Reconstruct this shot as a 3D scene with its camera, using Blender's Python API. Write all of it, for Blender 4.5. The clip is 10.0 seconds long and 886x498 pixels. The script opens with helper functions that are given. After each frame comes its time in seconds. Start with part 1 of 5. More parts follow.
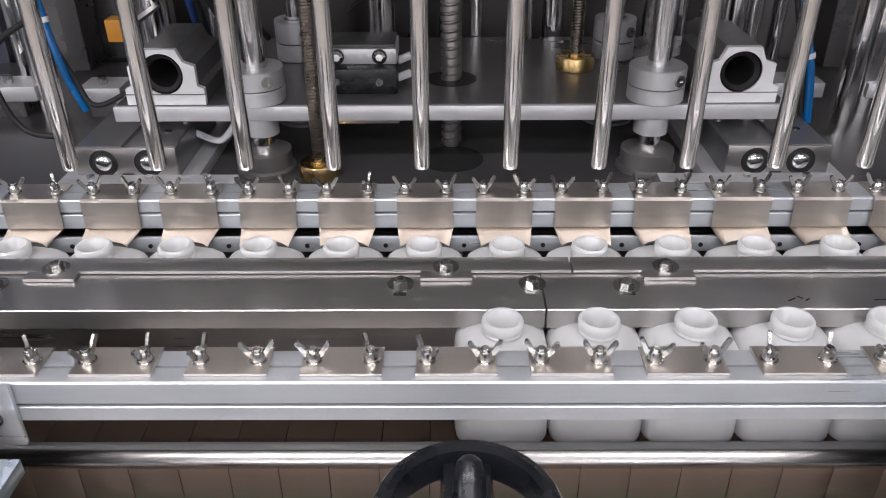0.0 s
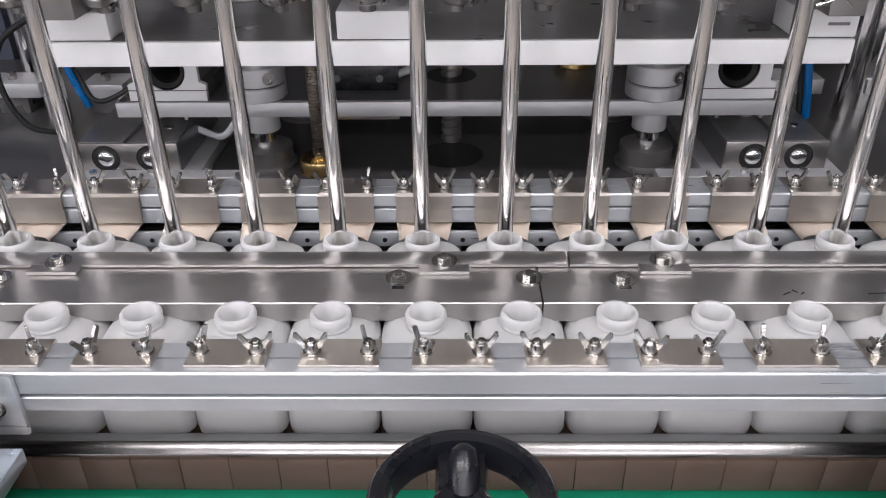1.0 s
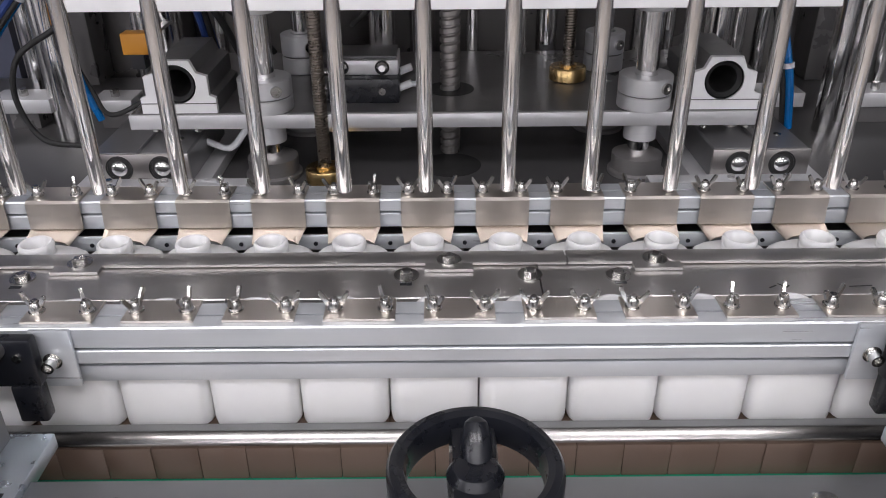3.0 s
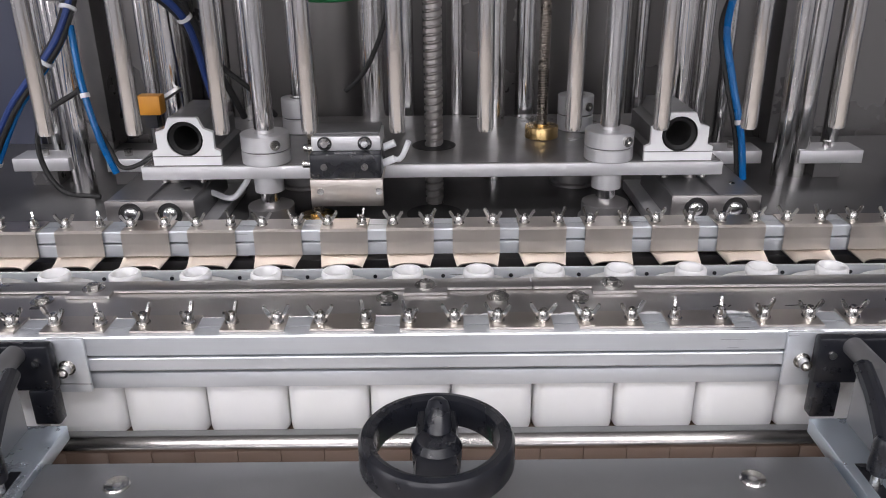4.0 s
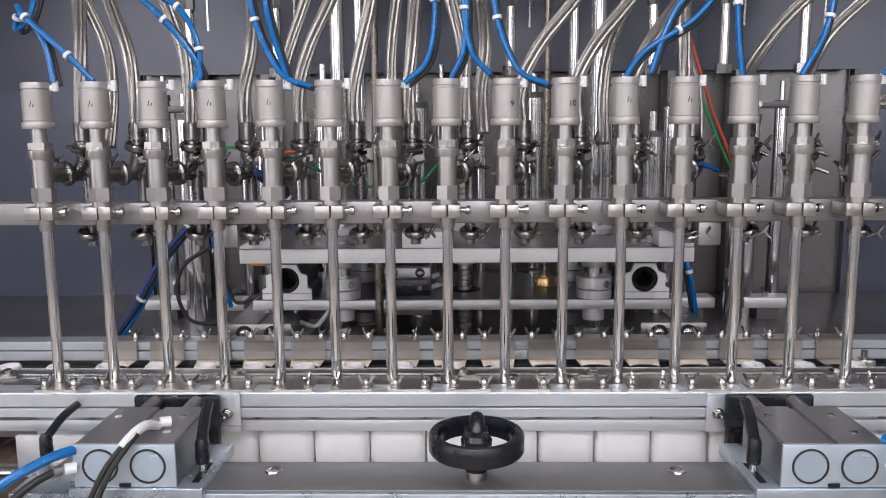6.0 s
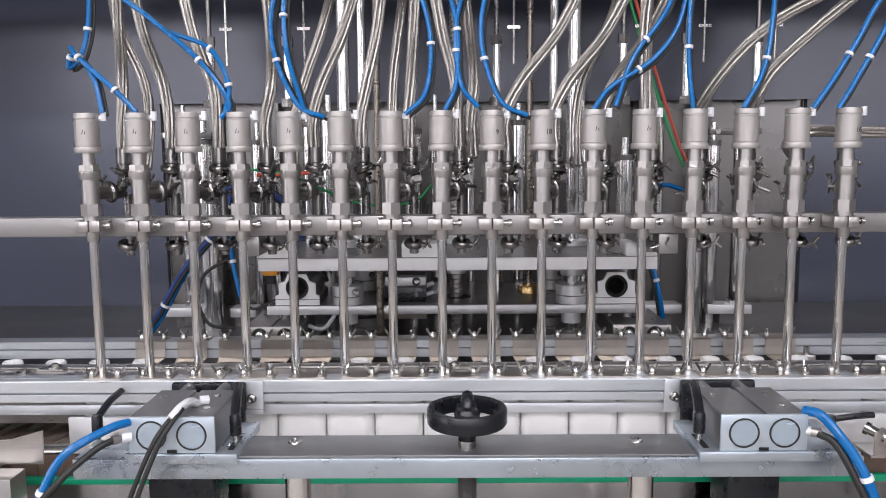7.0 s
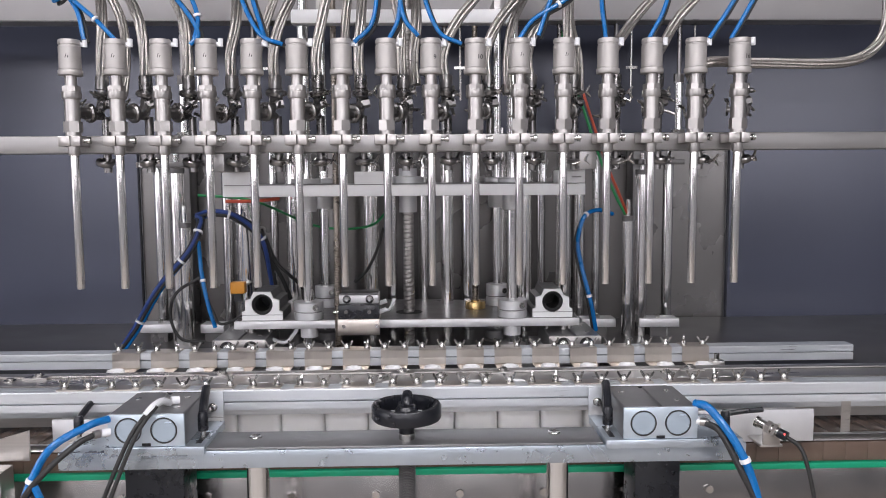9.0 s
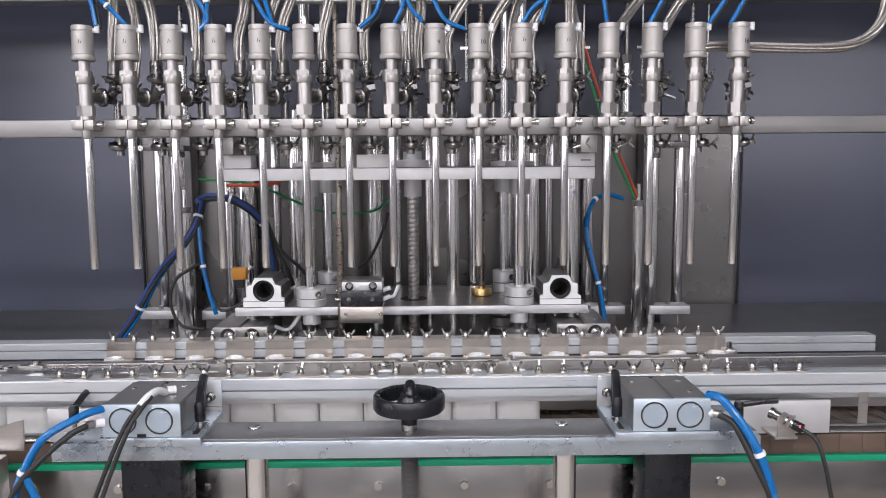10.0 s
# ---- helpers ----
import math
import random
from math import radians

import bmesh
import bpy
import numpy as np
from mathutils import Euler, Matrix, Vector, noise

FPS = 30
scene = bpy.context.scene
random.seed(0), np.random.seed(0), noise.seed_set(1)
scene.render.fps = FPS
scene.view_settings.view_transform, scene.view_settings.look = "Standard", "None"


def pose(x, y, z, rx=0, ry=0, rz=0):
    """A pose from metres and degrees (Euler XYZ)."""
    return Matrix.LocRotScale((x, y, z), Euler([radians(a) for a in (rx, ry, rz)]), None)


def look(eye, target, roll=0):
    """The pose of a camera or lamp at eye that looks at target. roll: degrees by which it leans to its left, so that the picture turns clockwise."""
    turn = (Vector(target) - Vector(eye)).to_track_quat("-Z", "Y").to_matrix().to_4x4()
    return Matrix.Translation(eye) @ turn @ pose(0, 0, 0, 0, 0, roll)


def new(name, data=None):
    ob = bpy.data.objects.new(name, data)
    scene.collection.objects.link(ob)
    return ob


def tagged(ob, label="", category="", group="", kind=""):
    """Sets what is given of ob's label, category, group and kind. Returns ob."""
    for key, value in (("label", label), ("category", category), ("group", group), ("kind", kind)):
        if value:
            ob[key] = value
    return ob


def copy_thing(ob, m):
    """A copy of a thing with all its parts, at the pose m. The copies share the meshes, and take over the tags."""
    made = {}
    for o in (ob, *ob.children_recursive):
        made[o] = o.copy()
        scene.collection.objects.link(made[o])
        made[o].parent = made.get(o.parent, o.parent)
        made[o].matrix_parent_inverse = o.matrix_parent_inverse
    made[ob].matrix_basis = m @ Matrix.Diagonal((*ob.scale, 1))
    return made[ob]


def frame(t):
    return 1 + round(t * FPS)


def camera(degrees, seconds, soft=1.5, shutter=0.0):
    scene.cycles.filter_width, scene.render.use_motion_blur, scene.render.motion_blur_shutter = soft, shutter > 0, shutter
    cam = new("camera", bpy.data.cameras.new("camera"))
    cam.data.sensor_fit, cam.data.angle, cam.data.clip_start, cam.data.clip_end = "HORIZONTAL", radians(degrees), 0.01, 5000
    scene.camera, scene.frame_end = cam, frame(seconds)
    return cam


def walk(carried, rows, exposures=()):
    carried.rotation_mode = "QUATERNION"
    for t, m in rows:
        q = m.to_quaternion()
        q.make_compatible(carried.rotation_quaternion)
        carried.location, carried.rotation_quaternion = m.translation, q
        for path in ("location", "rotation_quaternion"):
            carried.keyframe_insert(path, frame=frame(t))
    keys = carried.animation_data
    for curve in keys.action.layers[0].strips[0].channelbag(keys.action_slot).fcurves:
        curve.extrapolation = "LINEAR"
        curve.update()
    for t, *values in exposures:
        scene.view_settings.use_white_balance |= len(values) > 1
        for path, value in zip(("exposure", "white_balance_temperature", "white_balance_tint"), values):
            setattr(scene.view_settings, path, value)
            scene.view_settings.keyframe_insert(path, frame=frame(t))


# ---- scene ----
cam = camera(58.8, 10.0, 1.0)
PATH = [
    (0, (-0.004, -0.666, 1.38), (-0.018, 1.063, 0.375), -0.4),
    (0.5, (0.0, -0.669, 1.38), (-0.013, 1.059, 0.373), -0.4),
    (1, (0.001, -0.673, 1.38), (-0.023, 1.054, 0.371), -0.5),
    (1.5, (0.003, -0.673, 1.381), (-0.025, 1.054, 0.371), -0.5),
    (2, (0.003, -0.675, 1.38), (-0.026, 1.055, 0.377), -0.5),
    (3.5, (-0.018, -0.749, 1.377), (-0.002, 1.046, 0.497), -0.4),
    (4, (0.012, -0.808, 1.365), (0.01, 1.041, 0.602), -0.6),
    (4.5, (0.038, -0.937, 1.361), (0.019, 0.956, 0.716), 0.1),
    (5, (0.029, -1.038, 1.364), (-0.036, 0.906, 0.896), -0.1),
    (5.5, (-0.004, -1.11, 1.375), (-0.059, 0.857, 1.016), -0.3),
    (7, (-0.017, -1.353, 1.379), (-0.03, 0.633, 1.136), -0.4),
    (7.5, (0.03, -1.441, 1.392), (0.019, 0.547, 1.17), -0.5),
    (8, (0.038, -1.503, 1.395), (0.06, 0.487, 1.197), -0.4),
    (8.5, (0.038, -1.51, 1.393), (0.074, 0.48, 1.205), -0.4),
    (9, (0.033, -1.51, 1.388), (0.083, 0.481, 1.205), -0.4),
    (9.5, (0.048, -1.489, 1.385), (0.08, 0.501, 1.187), -0.6),
    (10, (0.04, -1.47, 1.385), (0.069, 0.518, 1.164), -0.4),
]
walk(cam, [(t, look(eye, aim, roll)) for t, eye, aim, roll in PATH],
     exposures=[(0, -0.03), (2, -0.14), (3.4, 0.0), (4.4, 0.06), (5.4, -0.14), (7, 0.05), (10, 0.02)])

# ---- light ----
LAMP_GLOW, LAMP_WATTS, DAY_GLOW = 6.5, 27.0, 2.75
world = bpy.data.worlds.new("hall")
scene.world = world
world.use_nodes = True
world.node_tree.nodes["Background"].inputs[0].default_value = (0.92, 0.95, 1.0, 1)
world.node_tree.nodes["Background"].inputs[1].default_value = 0.06
scene.view_settings.exposure = 0.0


# ---- materials ----
def mat(name, colour, rough=0.5, metal=0.0, var=0.12, scale=30.0, bump=0.0, grain=None, rvar=0.1, spec=0.5, rand=0.0):
    m = bpy.data.materials.new(name)
    m.use_nodes = True
    nt = m.node_tree
    b = nt.nodes["Principled BSDF"]
    b.inputs["Metallic"].default_value = metal
    b.inputs["Specular IOR Level"].default_value = spec
    tc = nt.nodes.new("ShaderNodeTexCoord")
    mp = nt.nodes.new("ShaderNodeMapping")
    nt.links.new(tc.outputs["Object"], mp.inputs[0])
    if grain:
        mp.inputs["Scale"].default_value = grain
    n1 = nt.nodes.new("ShaderNodeTexNoise")
    n1.inputs["Scale"].default_value = scale
    n1.inputs["Detail"].default_value = 6
    nt.links.new(mp.outputs[0], n1.inputs["Vector"])
    n2 = nt.nodes.new("ShaderNodeTexNoise")
    n2.inputs["Scale"].default_value = scale * 0.17
    n2.inputs["Detail"].default_value = 3
    nt.links.new(tc.outputs["Object"], n2.inputs["Vector"])
    add = nt.nodes.new("ShaderNodeMath")
    add.operation = "ADD"
    nt.links.new(n1.outputs[0], add.inputs[0])
    nt.links.new(n2.outputs[0], add.inputs[1])
    tone = nt.nodes.new("ShaderNodeMapRange")
    tone.inputs[1].default_value, tone.inputs[2].default_value = 0.6, 1.4
    tone.inputs[3].default_value, tone.inputs[4].default_value = 1 - var, 1 + var
    nt.links.new(add.outputs[0], tone.inputs[0])
    last = tone.outputs[0]
    if rand:
        oi = nt.nodes.new("ShaderNodeObjectInfo")
        mr = nt.nodes.new("ShaderNodeMapRange")
        mr.inputs[3].default_value, mr.inputs[4].default_value = 1 - rand, 1 + rand
        nt.links.new(oi.outputs["Random"], mr.inputs[0])
        mu = nt.nodes.new("ShaderNodeMath")
        mu.operation = "MULTIPLY"
        nt.links.new(last, mu.inputs[0])
        nt.links.new(mr.outputs[0], mu.inputs[1])
        last = mu.outputs[0]
    mul = nt.nodes.new("ShaderNodeVectorMath")
    mul.operation = "SCALE"
    mul.inputs[0].default_value = colour
    nt.links.new(last, mul.inputs["Scale"])
    nt.links.new(mul.outputs[0], b.inputs["Base Color"])
    rr = nt.nodes.new("ShaderNodeMapRange")
    rr.inputs[1].default_value, rr.inputs[2].default_value = 0.6, 1.4
    rr.inputs[3].default_value, rr.inputs[4].default_value = max(0.03, rough - rvar), min(1, rough + rvar)
    nt.links.new(add.outputs[0], rr.inputs[0])
    nt.links.new(rr.outputs[0], b.inputs["Roughness"])
    if bump:
        bp = nt.nodes.new("ShaderNodeBump")
        bp.inputs["Strength"].default_value = bump
        bp.inputs["Distance"].default_value = 0.001
        nt.links.new(n1.outputs[0], bp.inputs["Height"])
        nt.links.new(bp.outputs[0], b.inputs["Normal"])
    return m


STEEL = mat("brushed_steel", (0.56, 0.54, 0.52), 0.34, 1.0, 0.10, 60, 0.10, (0.25, 6, 6))
PLATE = mat("plate_steel", (0.58, 0.535, 0.49), 0.33, 1.0, 0.05, 30, 0.0, (3, 0.3, 0.6), 0.03)
POLISH = mat("polished_steel", (0.52, 0.50, 0.49), 0.18, 1.0, 0.08, 20, 0.03)
CHROME = mat("chrome_tube", (0.88, 0.875, 0.87), 0.11, 1.0, 0.06, 50, 0.02, (6, 6, 0.2), 0.05)
TUBE = mat("satin_tube", (0.90, 0.885, 0.87), 0.12, 1.0, 0.06, 60, 0.0, (6, 6, 0.2), 0.03)
SATIN = mat("satin_body", (0.45, 0.43, 0.415), 0.31, 0.9, 0.05, 60, 0.0, None, 0.03)
MATTE = mat("matte_actuator", (0.43, 0.41, 0.395), 0.46, 0.55, 0.06, 90, 0.0, None, 0.05)
BARSTEEL = mat("dull_bar_steel", (0.34, 0.33, 0.325), 0.42, 0.8, 0.08, 30, 0.05, (0.2, 5, 5))
ALU = mat("anodised_aluminium", (0.63, 0.655, 0.685), 0.34, 0.60, 0.05, 40, 0.04, (0.2, 5, 5))
CAST = mat("milled_aluminium", (0.66, 0.66, 0.67), 0.42, 0.6, 0.05, 50, 0.05)
# anodised aluminium with the blue of reflected sky mixed into its colour
SKYALU = mat("sky_tinted_anodised_block", (0.50, 0.56, 0.62), 0.30, 0.82, 0.06, 50, 0.04)
# dark parts; also the dark reflection laid on the pale plate tops
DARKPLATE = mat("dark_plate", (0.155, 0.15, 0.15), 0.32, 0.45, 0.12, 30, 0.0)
GUIDE = mat("worn_guide_steel", (0.27, 0.26, 0.25), 0.24, 1.0, 0.10, 10, 0.0, (0.4, 3, 3), 0.08)
LEDGE = mat("smooth_ledge_steel", (0.48, 0.465, 0.455), 0.29, 0.92, 0.05, 12, 0.0, (0.5, 4, 4), 0.04)
BLACK = mat("black_plastic", (0.010, 0.011, 0.015), 0.30, 0.0, 0.15, 80, 0.05)
RUBBER = mat("black_rubber", (0.02, 0.02, 0.02), 0.6)
BRASS = mat("brass", (0.62, 0.44, 0.20), 0.28, 1.0, 0.10, 60)
WHITE = mat("white_polyethylene", (0.80, 0.80, 0.795), 0.42, 0.0, 0.02, 60, 0.03)
white = WHITE.node_tree.nodes["Principled BSDF"]
white.inputs["Subsurface Weight"].default_value = 0.7
white.inputs["Subsurface Radius"].default_value = (1.0, 1.0, 0.95)
white.inputs["Subsurface Scale"].default_value = 0.012
BED = mat("bed_paint", (0.080, 0.078, 0.079), 0.33, 0.2, 0.14, 9, 0.0, None, 0.05, 0.5)
BLUE = mat("blue_tube", (0.004, 0.135, 0.40), 0.26, 0.0, 0.08, 40)
NAVY = mat("blue_sleeve", (0.02, 0.05, 0.20), 0.5, 0.0, 0.15, 90)
GREENW = mat("green_wire", (0.02, 0.25, 0.08), 0.45)
REDW = mat("red_wire", (0.50, 0.08, 0.04), 0.45)
GREEN = mat("green_wear_strip", (0.0, 0.27, 0.14), 0.45, 0.0, 0.08)
ORANGE = mat("orange_plastic", (0.62, 0.27, 0.03), 0.45)
TIE = mat("white_cable_tie", (0.75, 0.76, 0.78), 0.4)
HOSE = mat("braided_hose", (0.35, 0.33, 0.31), 0.34, 0.9, 0.25, 900, 0.4)
SLAT = mat("brown_chain_slat", (0.115, 0.080, 0.062), 0.24, 0.0, 0.07, 14, 0.01, None, 0.05, 0.5, 0.06)
PANEL = mat("dark_panel", (0.070, 0.077, 0.110), 0.22, 0.15, 0.08, 3, 0.0, None, 0.05, 0.6)
SHEET = mat("grey_sheet", (0.24, 0.23, 0.225), 0.36, 0.75, 0.08, 6, 0.0)
BACKSHEET = mat("back_sheet", (0.20, 0.192, 0.188), 0.30, 0.7, 0.12, 5, 0.0)
SCREW = mat("zinc_screw", (0.56, 0.55, 0.53), 0.20, 1.0, 0.10, 200)
# milled caps and turned plugs: the sky's blue reflection is in the base colour
CAPFACE = mat("sky_tinted_cap_face", (0.55, 0.63, 0.70), 0.30, 0.6, 0.02, 60, 0.0, (0.4, 6, 1), 0.02)
TURNED = mat("sky_tinted_plug_face", (0.50, 0.60, 0.70), 0.26, 0.6, 0.05, 80, 0.0, (0.3, 6, 2), 0.03)
WORNROD = mat("bronzed_rod_steel", (0.34, 0.30, 0.26), 0.30, 1.0, 0.15, 120)
INK = mat("black_ink", (0.02, 0.02, 0.02), 0.6)
DARKGREY = mat("grey_anodised", (0.275, 0.275, 0.28), 0.38, 0.75, 0.07, 50, 0.04)
HEADER = mat("header_paint", (0.33, 0.32, 0.32), 0.42, 0.5, 0.06, 20, 0.03)
HALLWALL = mat("hall_wall", (0.40, 0.405, 0.42), 0.8, 0.0, 0.08, 2)
HALLFLOOR = mat("hall_floor", (0.30, 0.27, 0.24), 0.4, 0.0, 0.12, 3)
FITTING = mat("cast_fitting", (0.27, 0.26, 0.255), 0.30, 1.0, 0.2, 80, 0.1)


def glow(name, colour, strength):
    m = bpy.data.materials.new(name)
    m.use_nodes = True
    b = m.node_tree.nodes["Principled BSDF"]
    b.inputs["Base Color"].default_value = (*colour, 1)
    b.inputs["Emission Color"].default_value = (*colour, 1)
    b.inputs["Emission Strength"].default_value = strength
    return m


# ---- mesh tools ----
def box(bm, x0, x1, y0, y1, z0, z1, bevel=0.0):
    m = Matrix.Translation(((x0 + x1) / 2, (y0 + y1) / 2, (z0 + z1) / 2)) @ Matrix.Diagonal((abs(x1 - x0), abs(y1 - y0), abs(z1 - z0), 1))
    vs = bmesh.ops.create_cube(bm, size=1, matrix=m)["verts"]
    if bevel:
        es = list({e for v in vs for e in v.link_edges})
        bmesh.ops.bevel(bm, geom=es, offset=bevel, segments=2, affect="EDGES", profile=0.5)
    return bm


def rod(bm, p0, p1, r, r2=None, n=24, caps=True):
    a, b = Vector(p0), Vector(p1)
    d = b - a
    m = Matrix.Translation((a + b) / 2) @ d.to_track_quat("Z", "Y").to_matrix().to_4x4()
    bmesh.ops.create_cone(bm, cap_ends=caps, segments=n, radius1=r, radius2=r if r2 is None else r2, depth=d.length, matrix=m)
    return bm


def lathe(bm, prof, n=28, origin=(0, 0, 0), turn=None):
    """Spin (radius, height) pairs about z."""
    m = Matrix.Translation(origin) @ (turn or Matrix.Identity(4))
    rings = []
    for r, z in prof:
        if r < 1e-6:
            rings.append([bm.verts.new(m @ Vector((0, 0, z)))])
        else:
            rings.append([bm.verts.new(m @ Vector((r * math.cos(2 * math.pi * i / n), r * math.sin(2 * math.pi * i / n), z))) for i in range(n)])
    for a, b in zip(rings, rings[1:]):
        for i in range(n):
            j = (i + 1) % n
            if len(a) == 1 and len(b) == 1:
                continue
            if len(a) == 1:
                bm.faces.new((a[0], b[j], b[i]))
            elif len(b) == 1:
                bm.faces.new((a[i], a[j], b[0]))
            else:
                bm.faces.new((a[i], a[j], b[j], b[i]))
    return bm


def curve_points(keys, steps=10):
    """Catmull-Rom through the given points."""
    ks = [Vector(k) for k in keys]
    ks = [2 * ks[0] - ks[1]] + ks + [2 * ks[-1] - ks[-2]]
    out = []
    for i in range(1, len(ks) - 2):
        p0, p1, p2, p3 = ks[i - 1:i + 3]
        for s in range(steps):
            t = s / steps
            out.append(0.5 * ((2 * p1) + (p2 - p0) * t + (2 * p0 - 5 * p1 + 4 * p2 - p3) * t * t + (3 * p1 - p0 - 3 * p2 + p3) * t ** 3))
    out.append(ks[-2])
    return out


def braid(bm, pts, r, n=22):
    """A hose whose outside runs in raised strands with a slow twist."""
    return sweep(bm, pts, r, n, 0.84, 0.035)


def sweep(bm, pts, r, n=10, low=1.0, twist=0.0):
    side = Vector((1, 0.13, 0.07)).normalized()
    prev = None
    for i, p in enumerate(pts):
        d = (pts[min(i + 1, len(pts) - 1)] - pts[max(i - 1, 0)]).normalized()
        side = (side - d * side.dot(d)).normalized()
        up = d.cross(side)
        ring = []
        for k in range(n):
            a = 2 * math.pi * k / n + twist * i
            ring.append(bm.verts.new(p + r * (low if k % 2 else 1.0) * (math.cos(a) * side + math.sin(a) * up)))
        if prev:
            for k in range(n):
                bm.faces.new((prev[k], prev[(k + 1) % n], ring[(k + 1) % n], ring[k]))
        else:
            bm.faces.new(ring[::-1])
        prev = ring
    bm.faces.new(prev)
    return bm


def extrude_y(bm, outline, y0, y1, bevel=0.0):
    """A prism along y from an outline of (x, z) pairs."""
    a = [bm.verts.new((x, y0, z)) for x, z in outline]
    b = [bm.verts.new((x, y1, z)) for x, z in outline]
    n = len(a)
    bm.faces.new(a), bm.faces.new(b[::-1])
    for i in range(n):
        bm.faces.new((a[i], b[i], b[(i + 1) % n], a[(i + 1) % n]))
    return bm


def extrude_x(bm, outline, x0, x1):
    """A prism along x from an outline of (y, z) pairs."""
    a = [bm.verts.new((x0, y, z)) for y, z in outline]
    b = [bm.verts.new((x1, y, z)) for y, z in outline]
    n = len(a)
    bm.faces.new(a[::-1]), bm.faces.new(b)
    for i in range(n):
        bm.faces.new((a[i], a[(i + 1) % n], b[(i + 1) % n], b[i]))
    return bm


def hexnut(bm, p, r, h, axis="z", n=6):
    q = {"z": (0, 0, h), "y": (0, -h, 0), "x": (h, 0, 0)}[axis]
    return rod(bm, p, Vector(p) + Vector(q), r, n=n)


def finish(bm, name, material, smooth=35):
    bmesh.ops.recalc_face_normals(bm, faces=bm.faces)
    me = bpy.data.meshes.new(name)
    bm.to_mesh(me)
    bm.free()
    me.materials.append(material)
    for p in me.polygons:
        p.use_smooth = True
    me.set_sharp_from_angle(angle=radians(smooth))
    return me


def part(name, bm, material, parent=None, label=""):
    ob = new(name, finish(bm, name, material))
    ob.parent = parent
    return tagged(ob, label)


def thing(name, label, category, group="", kind=""):
    return tagged(new(name), label, category, group, kind)


def B():
    return bmesh.new()


def set_piece(name, bm, material, label, category="", kind="structure"):
    return tagged(part(name, bm, material), label, category or name.split("_")[0], "", kind)


# ---- hall around the machine ----
HX, HY0, HY1, HZ = 5.0, -5.0, 3.0, 3.6
set_piece("floor", box(B(), -HX, HX, HY0, HY1, -0.1, 0), HALLFLOOR, "worn brown-grey hall floor under the machine")
set_piece("wall_north", box(B(), -HX, HX, HY1, HY1 + 0.1, 0, HZ), HALLWALL, "plain light grey hall wall")
set_piece("wall_south", box(B(), -HX, HX, HY0 - 0.1, HY0, 0, HZ), HALLWALL, "plain light grey hall wall")
set_piece("wall_east", box(B(), HX, HX + 0.1, HY0, HY1, 0, HZ), HALLWALL, "plain light grey hall wall")
set_piece("wall_west", box(B(), -HX - 0.1, -HX, HY0, HY1, 0, HZ), HALLWALL, "plain light grey hall wall")
set_piece("ceiling", box(B(), -HX, HX, HY0, HY1, HZ, HZ + 0.1), HALLWALL, "plain light grey hall ceiling")
LAMP = glow("lamp_diffuser", (1.0, 0.98, 0.95), LAMP_GLOW)
for lx in (-2.5, -0.7, 1.1):
    for ly in (-3.9, -2.1):
        fix = thing("ceiling_light", "long white fluorescent ceiling light, switched on", "light", "hall lights")
        part("frame", box(B(), lx - 0.66, lx + 0.66, ly - 0.17, ly + 0.17, HZ - 0.06, HZ, 0.005), CAST, fix)
        part("diffuser", box(B(), lx - 0.62, lx + 0.62, ly - 0.14, ly + 0.14, HZ - 0.075, HZ - 0.061, 0.004), LAMP, fix)
        lamp = new("hall_lamp", bpy.data.lights.new("hall_lamp", "AREA"))
        lamp.data.shape, lamp.data.size, lamp.data.size_y = "RECTANGLE", 1.2, 0.28
        lamp.data.energy, lamp.data.color = LAMP_WATTS, (1.0, 0.965, 1.03)
        lamp.matrix_world = pose(lx, ly, HZ - 0.09)

DAY = glow("daylight", (0.97, 0.95, 1.0), DAY_GLOW)
count = 0
for wx in (-2.5, 0.4, 3.6):
    count += 1
    win = tagged(new("window_%d" % count), "tall hall window with daylight behind it", "window", "", "structure")
    part("pane", box(B(), wx - 1.0, wx + 1.0, HY0 + 0.002, HY0 + 0.006, 1.3, 3.0), DAY, win)
    part("frame", box(B(), wx - 1.06, wx - 1.002, HY0 + 0.002, HY0 + 0.05, 1.24, 3.06), CAST, win)
    part("frame", box(B(), wx + 1.002, wx + 1.06, HY0 + 0.002, HY0 + 0.05, 1.24, 3.06), CAST, win)
    part("frame", box(B(), wx - 0.03, wx + 0.03, HY0 + 0.008, HY0 + 0.05, 1.3, 3.0), CAST, win)
    part("sill", box(B(), wx - 1.06, wx + 1.06, HY0 + 0.002, HY0 + 0.12, 1.20, 1.238), CAST, win)
for side in (-1,):
    count += 1
    win = tagged(new("window_%d" % count), "tall hall window with daylight behind it", "window", "", "structure")
    part("pane", box(B(), side * (HX - 0.006), side * (HX - 0.002), -3.6, -1.6, 0.9, 3.0), DAY, win)
    part("sill", box(B(), side * (HX - 0.12), side * (HX - 0.002), -3.66, -1.54, 0.80, 0.838), CAST, win)

# ---- machine housing ----
set_piece("wall_back_panel", box(B(), -0.72, 0.86, 0.62, 0.64, 0.5, 1.80), BACKSHEET, "grey stainless back sheet of the filling machine")
set_piece("wall_back_left", box(B(), -2.2, -0.722, 0.60, 0.62, 0.5, 2.2), PANEL, "dark glossy smoked panel at the back of the machine")
set_piece("wall_back_right", box(B(), 0.862, 2.2, 0.60, 0.62, 0.5, 2.2), PANEL, "dark glossy smoked panel at the back of the machine")
set_piece("wall_back_top", box(B(), -0.72, 0.86, 0.56, 0.58, 1.50, 2.2), PANEL, "dark glossy panel above the back sheet")
